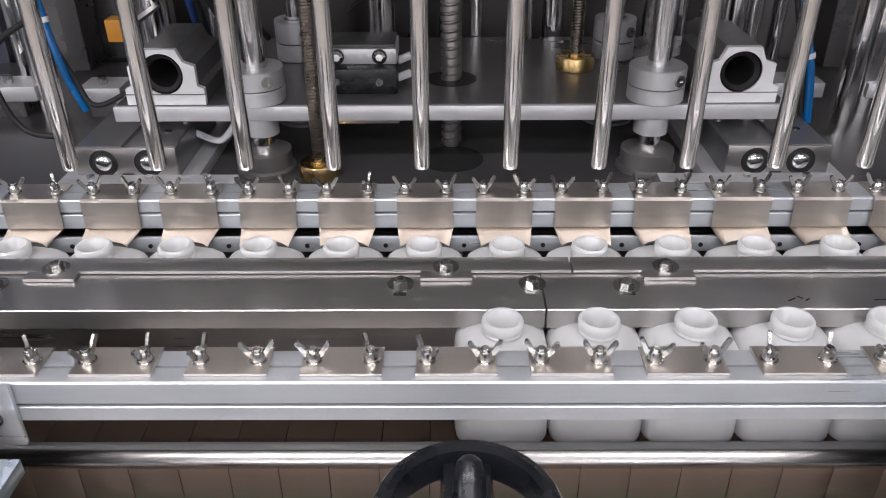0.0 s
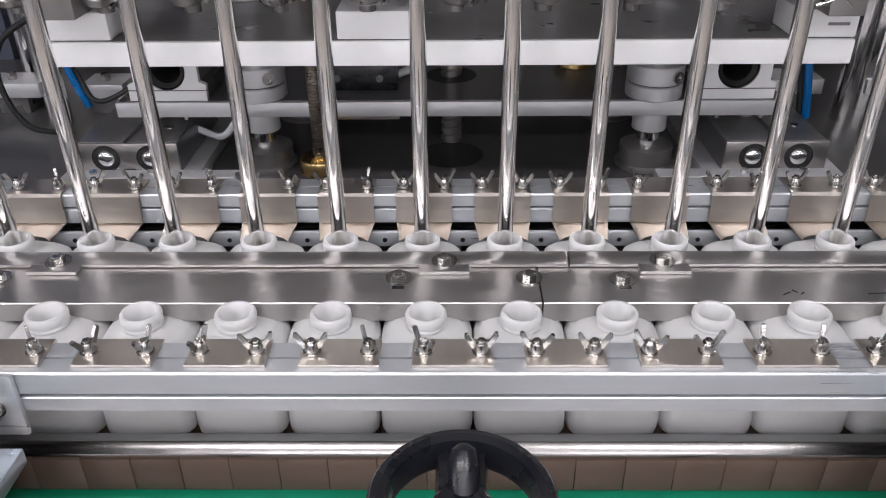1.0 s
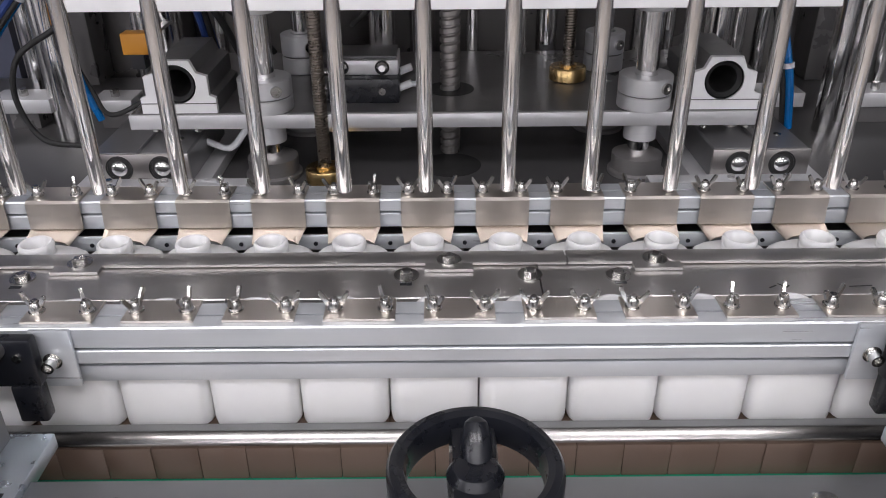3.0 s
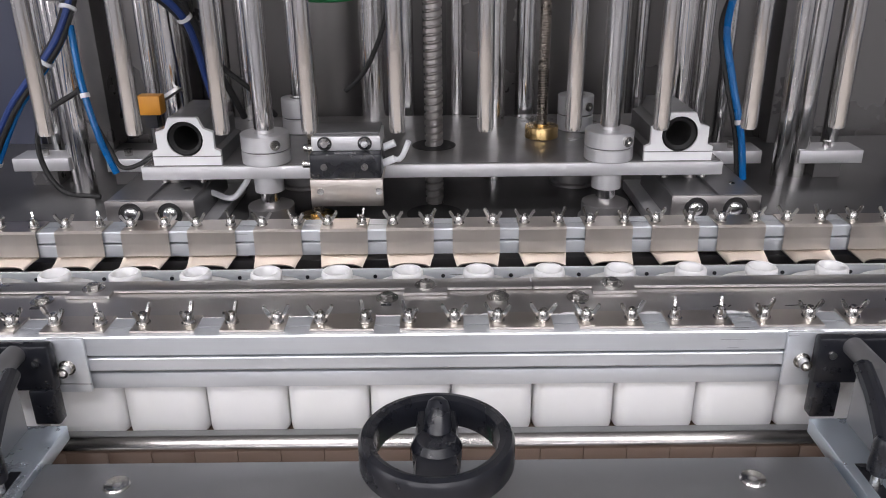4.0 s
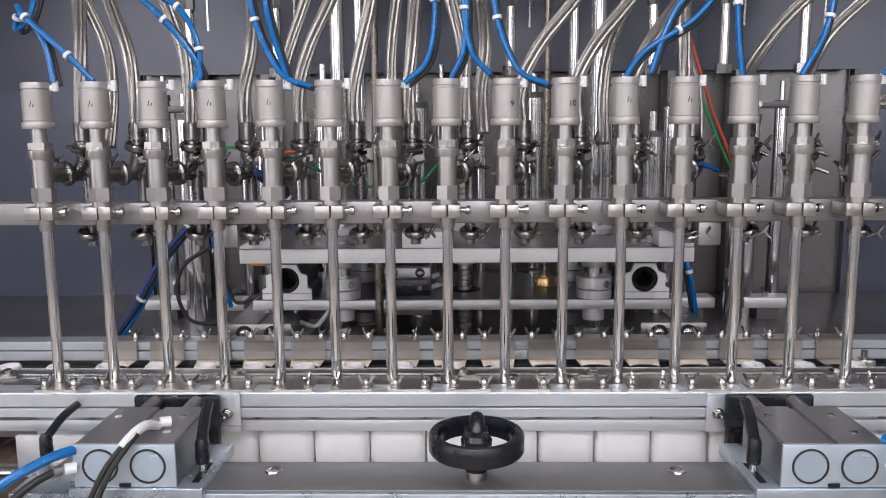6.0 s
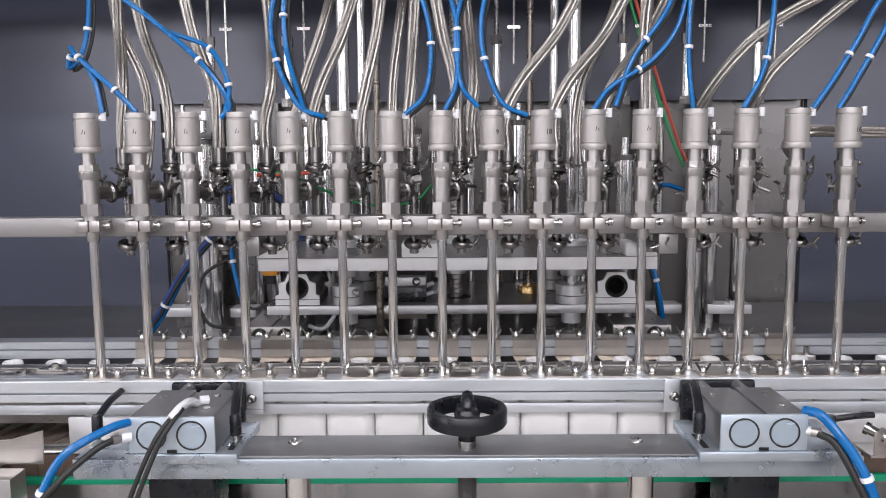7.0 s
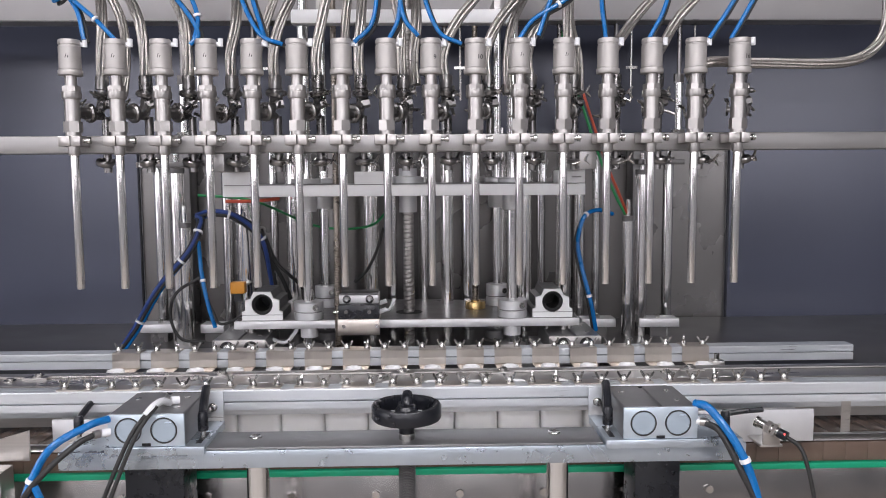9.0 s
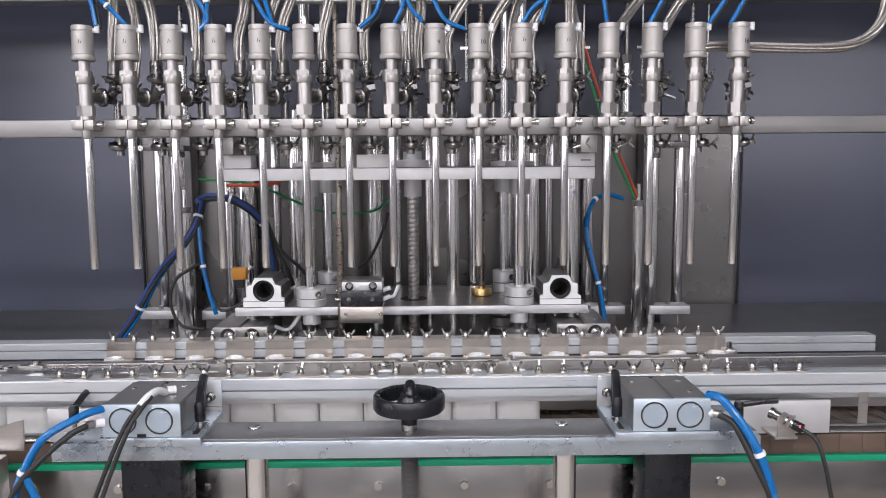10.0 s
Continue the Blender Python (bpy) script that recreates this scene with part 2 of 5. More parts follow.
head = thing("header_beam", "grey painted steel header beam of the machine housing", "beam")
part("beam", box(B(), -2.0, 2.0, 0.26, 0.32, 1.7305, 1.90, 0.004), HEADER, head)
part("edge_trim", box(B(), -2.0, 2.0, 0.2565, 0.2597, 1.7300, 1.7325), DARKPLATE, head)
set_piece("trim_roof", box(B(), -2.2, 2.2, 0.10, 0.64, 2.2, 2.22), SHEET, "sheet steel roof of the machine housing", "roof")
bedb = B()
box(bedb, -2.0, 2.0, 0.045, 0.60, 0.985, 1.001, 0.002)
bed = set_piece("machine_bed", bedb, BED, "dark flat steel bed plate behind the conveyor", "plate")
set_piece("machine_cabinet", box(B(), -2.0, 2.0, 0.05, 0.60, 0.02, 0.98), SHEET, "grey sheet steel base cabinet below the bed plate", "cabinet")

# ---- conveyor ----
CX = 2.2
SZ = 0.938
conv = thing("conveyor", "slat chain conveyor with brown slats and steel side frame", "conveyor")
part("side_frame", box(B(), -CX, CX, -0.2385, -0.232, 0.62, 0.894, 0.001), POLISH, conv, "polished steel side plate")
part("rear_frame", box(B(), -CX, CX, -0.014, -0.008, 0.62, 0.940), STEEL, conv)
part("wear_strip", box(B(), -CX, CX, -0.243, -0.225, 0.8945, 0.9045, 0.001), GREEN, conv, "green plastic wear strip")
part("carry_bed", box(B(), -CX, CX, -0.230, -0.016, 0.88, 0.905), BLACK, conv)
part("foot_frame", box(B(), -CX, CX, -0.225, -0.02, 0.02, 0.61), SHEET, conv, "grey sheet steel base")
guide = thing("guide_rail", "polished steel guide rail at the foot of the bottles", "rail", "bottle guide rails")
gb = B()
extrude_x(gb, [(-0.2345, 0.9395), (-0.2345, 0.9412), (-0.2340, 0.9420), (-0.2282, 0.9482), (-0.2272, 0.9486), (-0.2272, 0.9395)], -1.9, 1.9)
part("rail", gb, GUIDE, guide)
part("rear_edge", box(B(), -1.9, 1.9, -0.2270, -0.2190, 0.9395, 0.9495, 0.0006), DARKGREY, guide, "dull grey rear edge")
up = thing("guide_rail", "flat aluminium guide strip at the shoulder of the bottles", "rail", "bottle guide rails")
part("strip", box(B(), -1.9, 1.9, -0.2190, -0.2145, 0.9935, 1.0085, 0.001), ALU, up)
for i in range(-7, 8):
    if abs(i) > 2:
        part("strip_stay", box(B(), i * 0.25 - 0.008, i * 0.25 + 0.008, -0.2195, -0.2192, 0.9500, 1.0060), STEEL, up)
rear = thing("guide_rail", "pale steel guide strip behind the rear bottles", "rail", "bottle guide rails")
part("strip", box(B(), -1.9, 1.9, -0.0150, -0.0100, 0.9985, 1.0140, 0.001), ALU, rear)
for i in range(-6, 7):
    part("strip_stay", box(B(), i * 0.3 - 0.010, i * 0.3 + 0.010, -0.0138, -0.0100, 0.9405, 0.9983), STEEL, rear)
for i in range(-12, 13):
    part("slot_screw", rod(B(), (i * 0.075 + 0.011, -0.0150, 1.006), (i * 0.075 + 0.011, -0.0162, 1.006), 0.0022, n=12), BLACK, rear)

# ---- divider between the two rows ----
div = thing("divider", "brushed steel divider ledge bolted between two bottle rows", "divider")
db = B()
extrude_x(db, [(-0.163, 1.016), (-0.163, 1.0322), (-0.1622, 1.033), (-0.092, 1.033), (-0.090, 1.031), (-0.090, 1.022), (-0.094, 1.022), (-0.094, 1.028), (-0.159, 1.028), (-0.159, 1.016)], -1.25, 0.071)
part("front_plate", db, LEDGE, div)
db = B()
extrude_x(db, [(-0.163, 1.016), (-0.163, 1.0322), (-0.1622, 1.033), (-0.092, 1.033), (-0.090, 1.031), (-0.090, 1.022), (-0.094, 1.022), (-0.094, 1.028), (-0.159, 1.028), (-0.159, 1.016)], 0.0725, 1.25)
part("front_plate", db, LEDGE, div)
for x0, x1 in ((-1.25, 0.098), (0.0995, 1.25)):
    part("rear_strip", box(B(), x0, x1, -0.1105, -0.0885, 1.0335, 1.0365, 0.0008), LEDGE, div)
part("web", box(B(), -1.25, 1.25, -0.130, -0.124, 0.95, 1.0275), STEEL, div)
for tx in (-0.333, -0.006, 0.177, -0.66, 0.52):
    tb = B()
    ol = [(tx - 0.021, 1.0335), (tx + 0.021, 1.0335), (tx + 0.021, 1.0365), (tx - 0.021, 1.0365)]
    extrude_y(tb, ol, -0.122, -0.1106)
    part("tab", tb, LEDGE, div)


def bolt(x, y, z, r=0.0062, parent=None, washer=True):
    bb = B()
    if washer:
        lathe(bb, [(0, 0), (r * 1.75, 0), (r * 1.75, 0.0014), (0, 0.0014)], 20, (x, y, z))
    hexnut(bb, (x, y, z + 0.0012), r, 0.0040)
    lathe(bb, [(r * 0.75, 0), (r * 0.6, 0.0008), (0, 0.0008)], 14, (x, y, z + 0.0052))
    return part("bolt", bb, SCREW, parent)


for bx, by, bz in ((-0.333, -0.106, 1.0366), (-0.375, -0.127, 1.0332), (-0.043, -0.127, 1.0332), (-0.006, -0.106, 1.0366), (0.064, -0.127, 1.0332), (0.140, -0.130, 1.0332),
                   (0.177, -0.106, 1.0366), (-0.66, -0.106, 1.0366), (-0.70, -0.127, 1.0332), (0.52, -0.106, 1.0366), (0.47, -0.127, 1.0332)):
    bolt(bx, by, bz, parent=div)
for sx in (-0.375, -0.043, 0.140):
    part("slot", box(B(), sx - 0.005, sx + 0.005, -0.143, -0.1385, 1.0331, 1.0334), BLACK, div)
for mx0, mx1, my, tilt in ((0.262, 0.270, -0.150, 30), (0.271, 0.276, -0.147, -50), (0.276, 0.281, -0.150, 40), (0.330, 0.350, -0.150, 4)):
    mk = part("ink_mark", box(B(), -(mx1 - mx0) / 2, (mx1 - mx0) / 2, -0.0006, 0.0006, 0, 0.0003), INK, div)
    mk.matrix_basis = pose((mx0 + mx1) / 2, my, 1.0331, 0, 0, tilt)


# ---- clamps with wing nuts ----
def wing_nut(parent, x, y, z, turn):
    """A stud with a washer and a two-winged nut."""
    nb = B()
    lathe(nb, [(0, 0), (0.0062, 0), (0.0062, 0.0012), (0, 0.0012)], 16)
    lathe(nb, [(0.0052, 0.0012), (0.0048, 0.006), (0.0038, 0.0085), (0, 0.0085)], 14)
    rod(nb, (0, 0, 0.008), (0, 0, 0.0105), 0.0027, n=10)
    for s in (-1, 1):
        ol = [(s * 0.0028, 0.0026), (s * 0.0062, 0.0042), (s * 0.0096, 0.0098), (s * 0.0118, 0.0136), (s * 0.0114, 0.0156), (s * 0.0094, 0.0160), (s * 0.0074, 0.0130), (s * 0.0050, 0.0088), (s * 0.0028, 0.0080)]
        extrude_y(nb, ol, -0.0012, 0.0012)
    me = WING_MESH[0] if WING_MESH else finish(nb, "wing_nut", SCREW)
    if not WING_MESH:
        WING_MESH.append(me)
    ob = new("wing_nut", me)
    ob.parent = parent
    ob.matrix_basis = pose(x, y, z, 0, 0, turn)
    return ob


WING_MESH = []


def slot_profile(y0, y1, z0, z1, level):
    """Outline in (y, z) of a slotted aluminium profile with a groove in its front and top."""
    h, g, d = z0 + level * (z1 - z0), 0.0011, 0.010
    ym = (y0 + y1) / 2
    return [(y0, z0), (y0, h - g - 0.0008), (y0 + 0.0008, h - g), (y0 + d, h - g), (y0 + d, h + g), (y0 + 0.0012, h + g), (y0 + 0.0004, h + g + 0.0008), (y0 + 0.0004, z1 - 0.0014), (y0 + 0.0016, z1), (ym - g, z1), (ym - g, z1 - d), (ym + g, z1 - d), (ym + g, z1), (y1, z1), (y1, z0)]


rng = random.Random(4)
back_clamp = thing("rear_clamp", "aluminium rail with bent steel plates and wing nuts behind rear bottles", "clamp")
rb = B()
extrude_x(rb, slot_profile(0.001, 0.036, 1.0165, 1.0465, 0.52), -1.6, 0.895)
part("rail", rb, ALU, back_clamp, "slotted aluminium rail")
part("rail_lip", box(B(), -1.6, 0.895, 0.0362, 0.044, 1.036, 1.041), ALU, back_clamp)
for k in range(-7, 9):
    x = -0.026 + 0.075 * k
    w = 0.0268
    pb = B()
    t = 0.0016
    # top, front face and the notched flap that leans to the bottle neck
    for (ya, za), (yb, zb), wa, wb in (((0.034, 1.0485), (0.0, 1.0485), w, w), ((0.0, 1.0485), (-0.0025, 1.0460), w, w), ((-0.0025, 1.0460), (-0.0025, 1.0175), w, w)):
        v = [pb.verts.new((x - wa, ya, za)), pb.verts.new((x + wa, ya, za)), pb.verts.new((x + wb, yb, zb)), pb.verts.new((x - wb, yb, zb))]
        pb.faces.new(v)
    n = 8
    top_edge = [pb.verts.new((x - w + 2 * w * i / n, -0.0025, 1.0175)) for i in range(n + 1)]
    low_edge = []
    for i in range(n + 1):
        u = 2 * i / n - 1
        yy = -0.034 + 0.010 * math.sqrt(max(0, 1 - (u / 0.92) ** 2)) if abs(u) < 0.92 else -0.034
        low_edge.append(pb.verts.new((x + u * 0.0225, yy, 1.0158)))
    for i in range(n):
        pb.faces.new((top_edge[i], top_edge[i + 1], low_edge[i + 1], low_edge[i]))
    bmesh.ops.remove_doubles(pb, verts=pb.verts, dist=1e-5)
    bmesh.ops.recalc_face_normals(pb, faces=pb.faces)
    bmesh.ops.solidify(pb, geom=list(pb.faces), thickness=t)
    plate = part("clamp_plate", pb, PLATE, back_clamp, "bent brushed steel plate")
    for dx in (-0.0195, 0.0195):
        wing_nut(plate, x + dx, 0.0135, 1.0490, rng.choice((-60, -25, 0, 10, 35, 70)) + rng.uniform(-9, 9))

front_clamp = thing("front_clamp", "aluminium rail with steel plates and wing nuts before front bottles", "clamp")
rb = B()
extrude_x(rb, slot_profile(-0.2240, -0.1900, 1.0145, 1.0465, 0.39), -1.6, 1.6)
part("rail", rb, ALU, front_clamp, "slotted aluminium rail")
for k in range(-7, 9):
    x = -0.152 + 0.0765 * (k + 2)
    pb = B()
    ol = [(-0.2175, 1.0468), (-0.2175, 1.0488), (-0.1885, 1.0488), (-0.1875, 1.0478), (-0.1880, 1.0468)]
    extrude_x(pb, ol, x - 0.0272, x + 0.0272)
    plate = part("clamp_plate", pb, PLATE, front_clamp, "brushed steel plate")
    for dx in (-0.0195, 0.0195):
        wing_nut(plate, x + dx, -0.2035, 1.0490, rng.choice((-60, -25, 0, 10, 35, 70, 80)) + rng.uniform(-9, 9))
for s in (-1, 1):
    xb = 0.003 + s * 0.311
    kb = B()
    box(kb, xb - 0.0140, xb + 0.0165, -0.2285, -0.2245, 0.996, 1.0475, 0.001)
    br = part("bracket", kb, ALU, front_clamp, "aluminium fixing bracket")
    sb = B()
    lathe(sb, [(0, 0), (0.0062, 0), (0.0072, 0.0015), (0.0055, 0.0015), (0.0055, 0.004), (0.0048, 0.0045), (0.0048, 0.011), (0.003, 0.011), (0.003, 0.007), (0, 0.007)], 18, (xb, -0.2285, 1.021), Euler((radians(90), 0, 0)).to_matrix().to_4x4())
    part("socket_screw", sb, SCREW, br)
    # black rod plate carried by the twin cylinder
    xc = 0.003 + s * 0.372
    cb = B()
    box(cb, xc - 0.054, xc + 0.054, -0.2400, -0.2290, 1.004, 1.0475, 0.003)
    box(cb, (xc + 0.030 if s < 0 else xc - 0.052), (xc + 0.052 if s < 0 else xc - 0.030), -0.2420, -0.2290, 0.972, 1.006, 0.002)
    part("rod_plate", cb, BLACK, front_clamp, "black plastic rod plate")
    for dx in (-0.026, 0.026):
        part("guide_rod", rod(B(), (xc + dx, -0.2400, 1.040), (xc + dx, -0.350, 1.040), 0.0085), DARKGREY, front_clamp, "grey guide rod")
    part("rod_screw", rod(B(), (xc + (0.042 if s < 0 else -0.042), -0.2400, 1.032), (xc + (0.042 if s < 0 else -0.042), -0.2425, 1.032), 0.0035, n=12), SCREW, front_clamp)


# ---- twin-bore cylinders ----
def twin_cylinder(name_group, long=0.072, high=0.056, bore=0.0178, gap=0.0255, cap=CAPFACE, wide=0.055):
    h = high
    t = thing("twin_cylinder", "clear anodised twin-bore air cylinder block", "air cylinder", name_group)
    cb = B()
    ol = [(-wide, 0.0), (wide, 0.0), (wide, h - 0.002), (wide - 0.002, h), (0.004, h), (0.003, h - 0.003), (-0.003, h - 0.003), (-0.004, h), (-wide + 0.002, h), (-wide, h - 0.002)]
    extrude_y(cb, ol, 0.004, long)
    part("body", cb, DARKGREY, t, "grey anodised block")
    fb = B()
    box(fb, -wide - 0.0005, wide + 0.0005, -0.0, 0.004, 0.0005, h - 0.0005, 0.0008)
    part("end_cap", fb, cap, t)
    for dx in (-gap, gap):
        rg = B()
        lathe(rg, [(bore + 0.0017, 0.0), (bore + 0.0017, 0.0012), (bore, 0.0012), (bore, 0.0)], 36, (dx, -0.0001, h / 2), Euler((radians(90), 0, 0)).to_matrix().to_4x4())
        part("bore_ring", rg, RUBBER, t)
        pg = B()
        lathe(pg, [(0, 0.0008), (bore - 0.0007, 0.0008), (bore - 0.0001, 0.0)], 36, (dx, -0.0001, h / 2), Euler((radians(90), 0, 0)).to_matrix().to_4x4())
        part("bore_plug", pg, TURNED if cap is CAPFACE else RUBBER, t, "turned bore plug" if cap is CAPFACE else "dark bore")
        if cap is not CAPFACE:
            eb = B()
            lathe(eb, [(0, 0.0045), (0.0055, 0.0045), (0.0085, 0.0025), (0.0095, 0.0008)], 24, (dx, -0.0001, h / 2), Euler((radians(90), 0, 0)).to_matrix().to_4x4())
            part("rod_end", eb, CHROME, t, "bright piston rod end")
    part("notch", box(B(), -0.006, 0.006, -0.0012, 0.0, 0.001, 0.005), BLACK, t)
    for hx, hy in ((-0.038, long * 0.72), (0.034, long * 0.76), (0.034, long * 0.30)):
        part("cap_screw", rod(B(), (hx, hy, h), (hx, hy, h + 0.0008), 0.0045, n=14), SCREW, t)
    return t


cyl = twin_cylinder("clamp cylinders", 0.112, 0.047, 0.0172, 0.0250, wide=0.0533)
cyl.matrix_basis = pose(-0.362, -0.414, 1.0093)
copy_thing(cyl, pose(0.3725, -0.414, 1.0093))
cyl = twin_cylinder("clamp cylinders", 0.16, 0.035, 0.0135, 0.0245, SATIN)
cyl.matrix_basis = pose(-0.354, 0.118, 1.0160)
copy_thing(cyl, pose(0.352, 0.118, 1.0160))
for x in (-0.354, 0.352):
    m = thing("cylinder_mount", "aluminium mounting plate below a rear air cylinder", "plate", "rear mounts")
    part("plate", box(B(), x - 0.075, x + 0.075, 0.085, 0.30, 1.0012, 1.0157, 0.001), CAST, m)
for x in (-0.31, 0.30):
    m = thing("mounting_strip", "aluminium strip screwed behind the rear clamp rail", "strip", "rear strips")
    part("strip", box(B(), x - 0.09, x + 0.09, 0.055, 0.075, 1.0012, 1.040, 0.002), CAST, m)
    for dx in (-0.06, 0.0, 0.06):
        part("screw", rod(B(), (x + dx, 0.065, 1.040), (x + dx, 0.065, 1.043), 0.004, n=12), SCREW, m)

# ---- front support table ----
table = thing("support_table", "grey aluminium support table before the conveyor, on steel posts", "machine table")
tb = B()
box(tb, -0.490, 0.500, -0.410, -0.338, 0.974, 1.0, 0.0015)
part("beam", tb, SKYALU, table)
part("top_plate", box(B(), -0.281, 0.291, -0.408, -0.336, 1.0003, 1.0035, 0.0008), DARKGREY, table, "grey top plate")
for x0, x1 in ((-0.4215, -0.281), (0.2935, 0.492)):
    part("mount_plate", box(B(), x0, x1, -0.4165, -0.296, 0.9965, 1.0090, 0.001), SKYALU, table)
    sx = x1 - 0.012 if x1 < 0 else x0 + 0.012
    part("adjusting_slot", box(B(), sx - 0.004, sx + 0.004, -0.402, -0.352, 1.0088, 1.0093), BLACK, table, "dark adjusting slot")
for hx in (-0.219, 0.227):
    sb = B()
    lathe(sb, [(0.0032, 0.0), (0.0032, 0.001), (0.0085, 0.0018), (0.0095, 0.0005), (0.0095, 0)], 24, (hx, -0.361, 1.0036))
    part("countersunk_screw", sb, SCREW, table)
for px in (-0.212, 0.228):
    part("post", rod(B(), (px, -0.385, 0.40), (px, -0.385, 0.974), 0.0165), CHROME, table, "bright steel post")
sb = B()
rod(sb, (0.006, -0.378, 0.40), (0.006, -0.378, 0.974), 0.0108)
for i in range(70):
    lathe(sb, [(0.0108, 0), (0.0128, 0.0012), (0.0108, 0.0024)], 18, (0.006, -0.378, 0.80 + i * 0.0025))
part("height_spindle", sb, DARKPLATE, table, "dark threaded spindle")
for x0, x1 in ((-0.425, -0.335), (0.357, 0.428)):
    part("dark_bracket", box(B(), x0, x1, -0.338, -0.270, 0.55, 0.974, 0.003), BLACK, table, "black bracket under the table")

# ---- handwheel ----
wheel = thing("handwheel", "black plastic spoked handwheel with a folding grip", "handwheel")
wb = B()
R0 = 0.0515
lathe(wb, [(R0 - 0.0105, 0.0005), (R0 - 0.002, -0.001), (R0, 0.002), (R0, 0.018), (R0 - 0.002, 0.021), (R0 - 0.006, 0.022), (R0 - 0.010, 0.020), (R0 - 0.0115, 0.015), (R0 - 0.0115, 0.004), (R0 - 0.0105, 0.0005)], 56)
part("rim", wb, BLACK, wheel)
hb = B()
lathe(hb, [(0, -0.022), (0.011, -0.022), (0.012, -0.016), (0.016, -0.004), (0.017, 0.012), (0.013, 0.018), (0.006, 0.019), (0, 0.019)], 28)
part("hub", hb, BLACK, wheel)
for a in (-90, 90):
    ab = B()
    ol = [(-0.0150, 0.002), (0.0150, 0.002), (0.0130, 0.013), (-0.0130, 0.013)]
    extrude_y(ab, ol, 0.010, R0 - 0.008)
    sp = part("spoke", ab, BLACK, wheel)
    sp.matrix_basis = pose(0, 0, 0, 0, 0, a - 90)
gb = B()
lathe(gb, [(0, 0.0), (0.0085, 0.001), (0.0095, 0.009), (0.0085, 0.020), (0.0065, 0.026), (0.003, 0.0285), (0, 0.029)], 20)
grip = part("grip", gb, BLACK, wheel)
grip.matrix_basis = pose(0.001, 0.006, 0.012, -40, 0, 0)
cb = B()
lathe(cb, [(0, -0.0318), (0.0115, -0.0318), (0.0118, -0.030), (0.0118, -0.0225), (0, -0.0225)], 24)
part("collar", cb, SCREW, wheel, "bright collar")
wheel.matrix_basis = pose(0.006, -0.378, 1.0354)


# ---- locking levers ----
def lever(x, y, z, turn, lean, rise=1.0, thick=0.0062):
    t = thing("locking_lever", "black clamping lever with a threaded stud", "lever", "locking levers")
    lb = B()
    lathe(lb, [(0, 0), (0.0072, 0), (0.0078, 0.004), (0.0074, 0.024), (0.0056, 0.028), (0, 0.028)], 20)
    part("boss", lb, BLACK, t)
    ab = B()
    pts = curve_points([(0, 0, 0.022), (0.014, 0, 0.022 + 0.008 * rise), (0.034, 0, 0.022 + 0.018 * rise), (0.062, 0, 0.022 + 0.024 * rise)], 5)
    sweep(ab, pts, thick, 10)
    part("arm", ab, BLACK, t)
    part("stud", rod(B(), (0, 0, -0.010), (0, 0, 0.0), 0.004, n=12), SCREW, t)
    t.matrix_basis = pose(x, y, z, lean, 0, turn)
    return t


lever(-0.293, -0.374, 1.0193, 100, 0, 1.0, 0.0066)
lever(0.305, -0.374, 1.0193, 80, 0, 1.0, 0.0066)
side = lever(-0.511, -0.290, 0.990, 80, 0, 0.9, 0.0052)
part("carrier", box(B(), -0.014, 0.014, -0.012, 0.0375, -0.020, -0.0102, 0.001), STEEL, side).matrix_basis = pose(0, 0, 0, 0, 0, -80)
low = lever(0.515, -0.290, 0.984, 4, 0, 0.2, 0.0045)
part("carrier", box(B(), -0.014, 0.014, -0.012, 0.0375, -0.020, -0.0102, 0.001), STEEL, low)

# ---- lift behind the conveyor ----
deck = thing("bearing_plate", "pale aluminium plate carrying two linear bearing blocks", "plate")
db = B()
box(db, -0.372, 0.368, 0.155, 0.43, 1.0665, 1.0835, 0.0012)
part("plate", db, CAST, deck)
# thin dark sheet standing in for the dark interior mirrored in the pale top
part("plate_top_reflection", box(B(), -0.369, 0.365, 0.158, 0.428, 1.0838, 1.0848), DARKPLATE, deck, "top face coloured dark for the machine interior it mirrors")
for px in (-0.345, 0.341):
    for py in (0.20, 0.39):
        part("spacer_post", rod(B(), (px, py, 1.0018), (px, py, 1.0662), 0.009), SATIN, deck)
for px in (-0.35, -0.30, 0.30, 0.35):
    part("plate_screw", rod(B(), (px, 0.175, 1.0580), (px, 0.175, 1.0664), 0.005, n=14), SCREW, deck)


def shell(bm, out, ys, n, r, cz):
    """A slab between two depths with a round bore through it."""
    ring = []
    for y in ys:
        o = [bm.verts.new((a, y, c)) for a, c in out]
        h = [bm.verts.new((r * math.cos(2 * math.pi * i / n), y, cz + r * math.sin(2 * math.pi * i / n))) for i in range(n)]
        es = [bm.edges.new((l[i], l[(i + 1) % len(l)])) for l in (o, h) for i in range(len(l))]
        bmesh.ops.triangle_fill(bm, edges=es, use_beauty=True)
        ring.append((o, h))
    for l0, l1 in zip(ring[0], ring[1]):
        for i in range(len(l0)):
            j = (i + 1) % len(l0)
            bm.faces.new((l0[i], l0[j], l1[j], l1[i]))


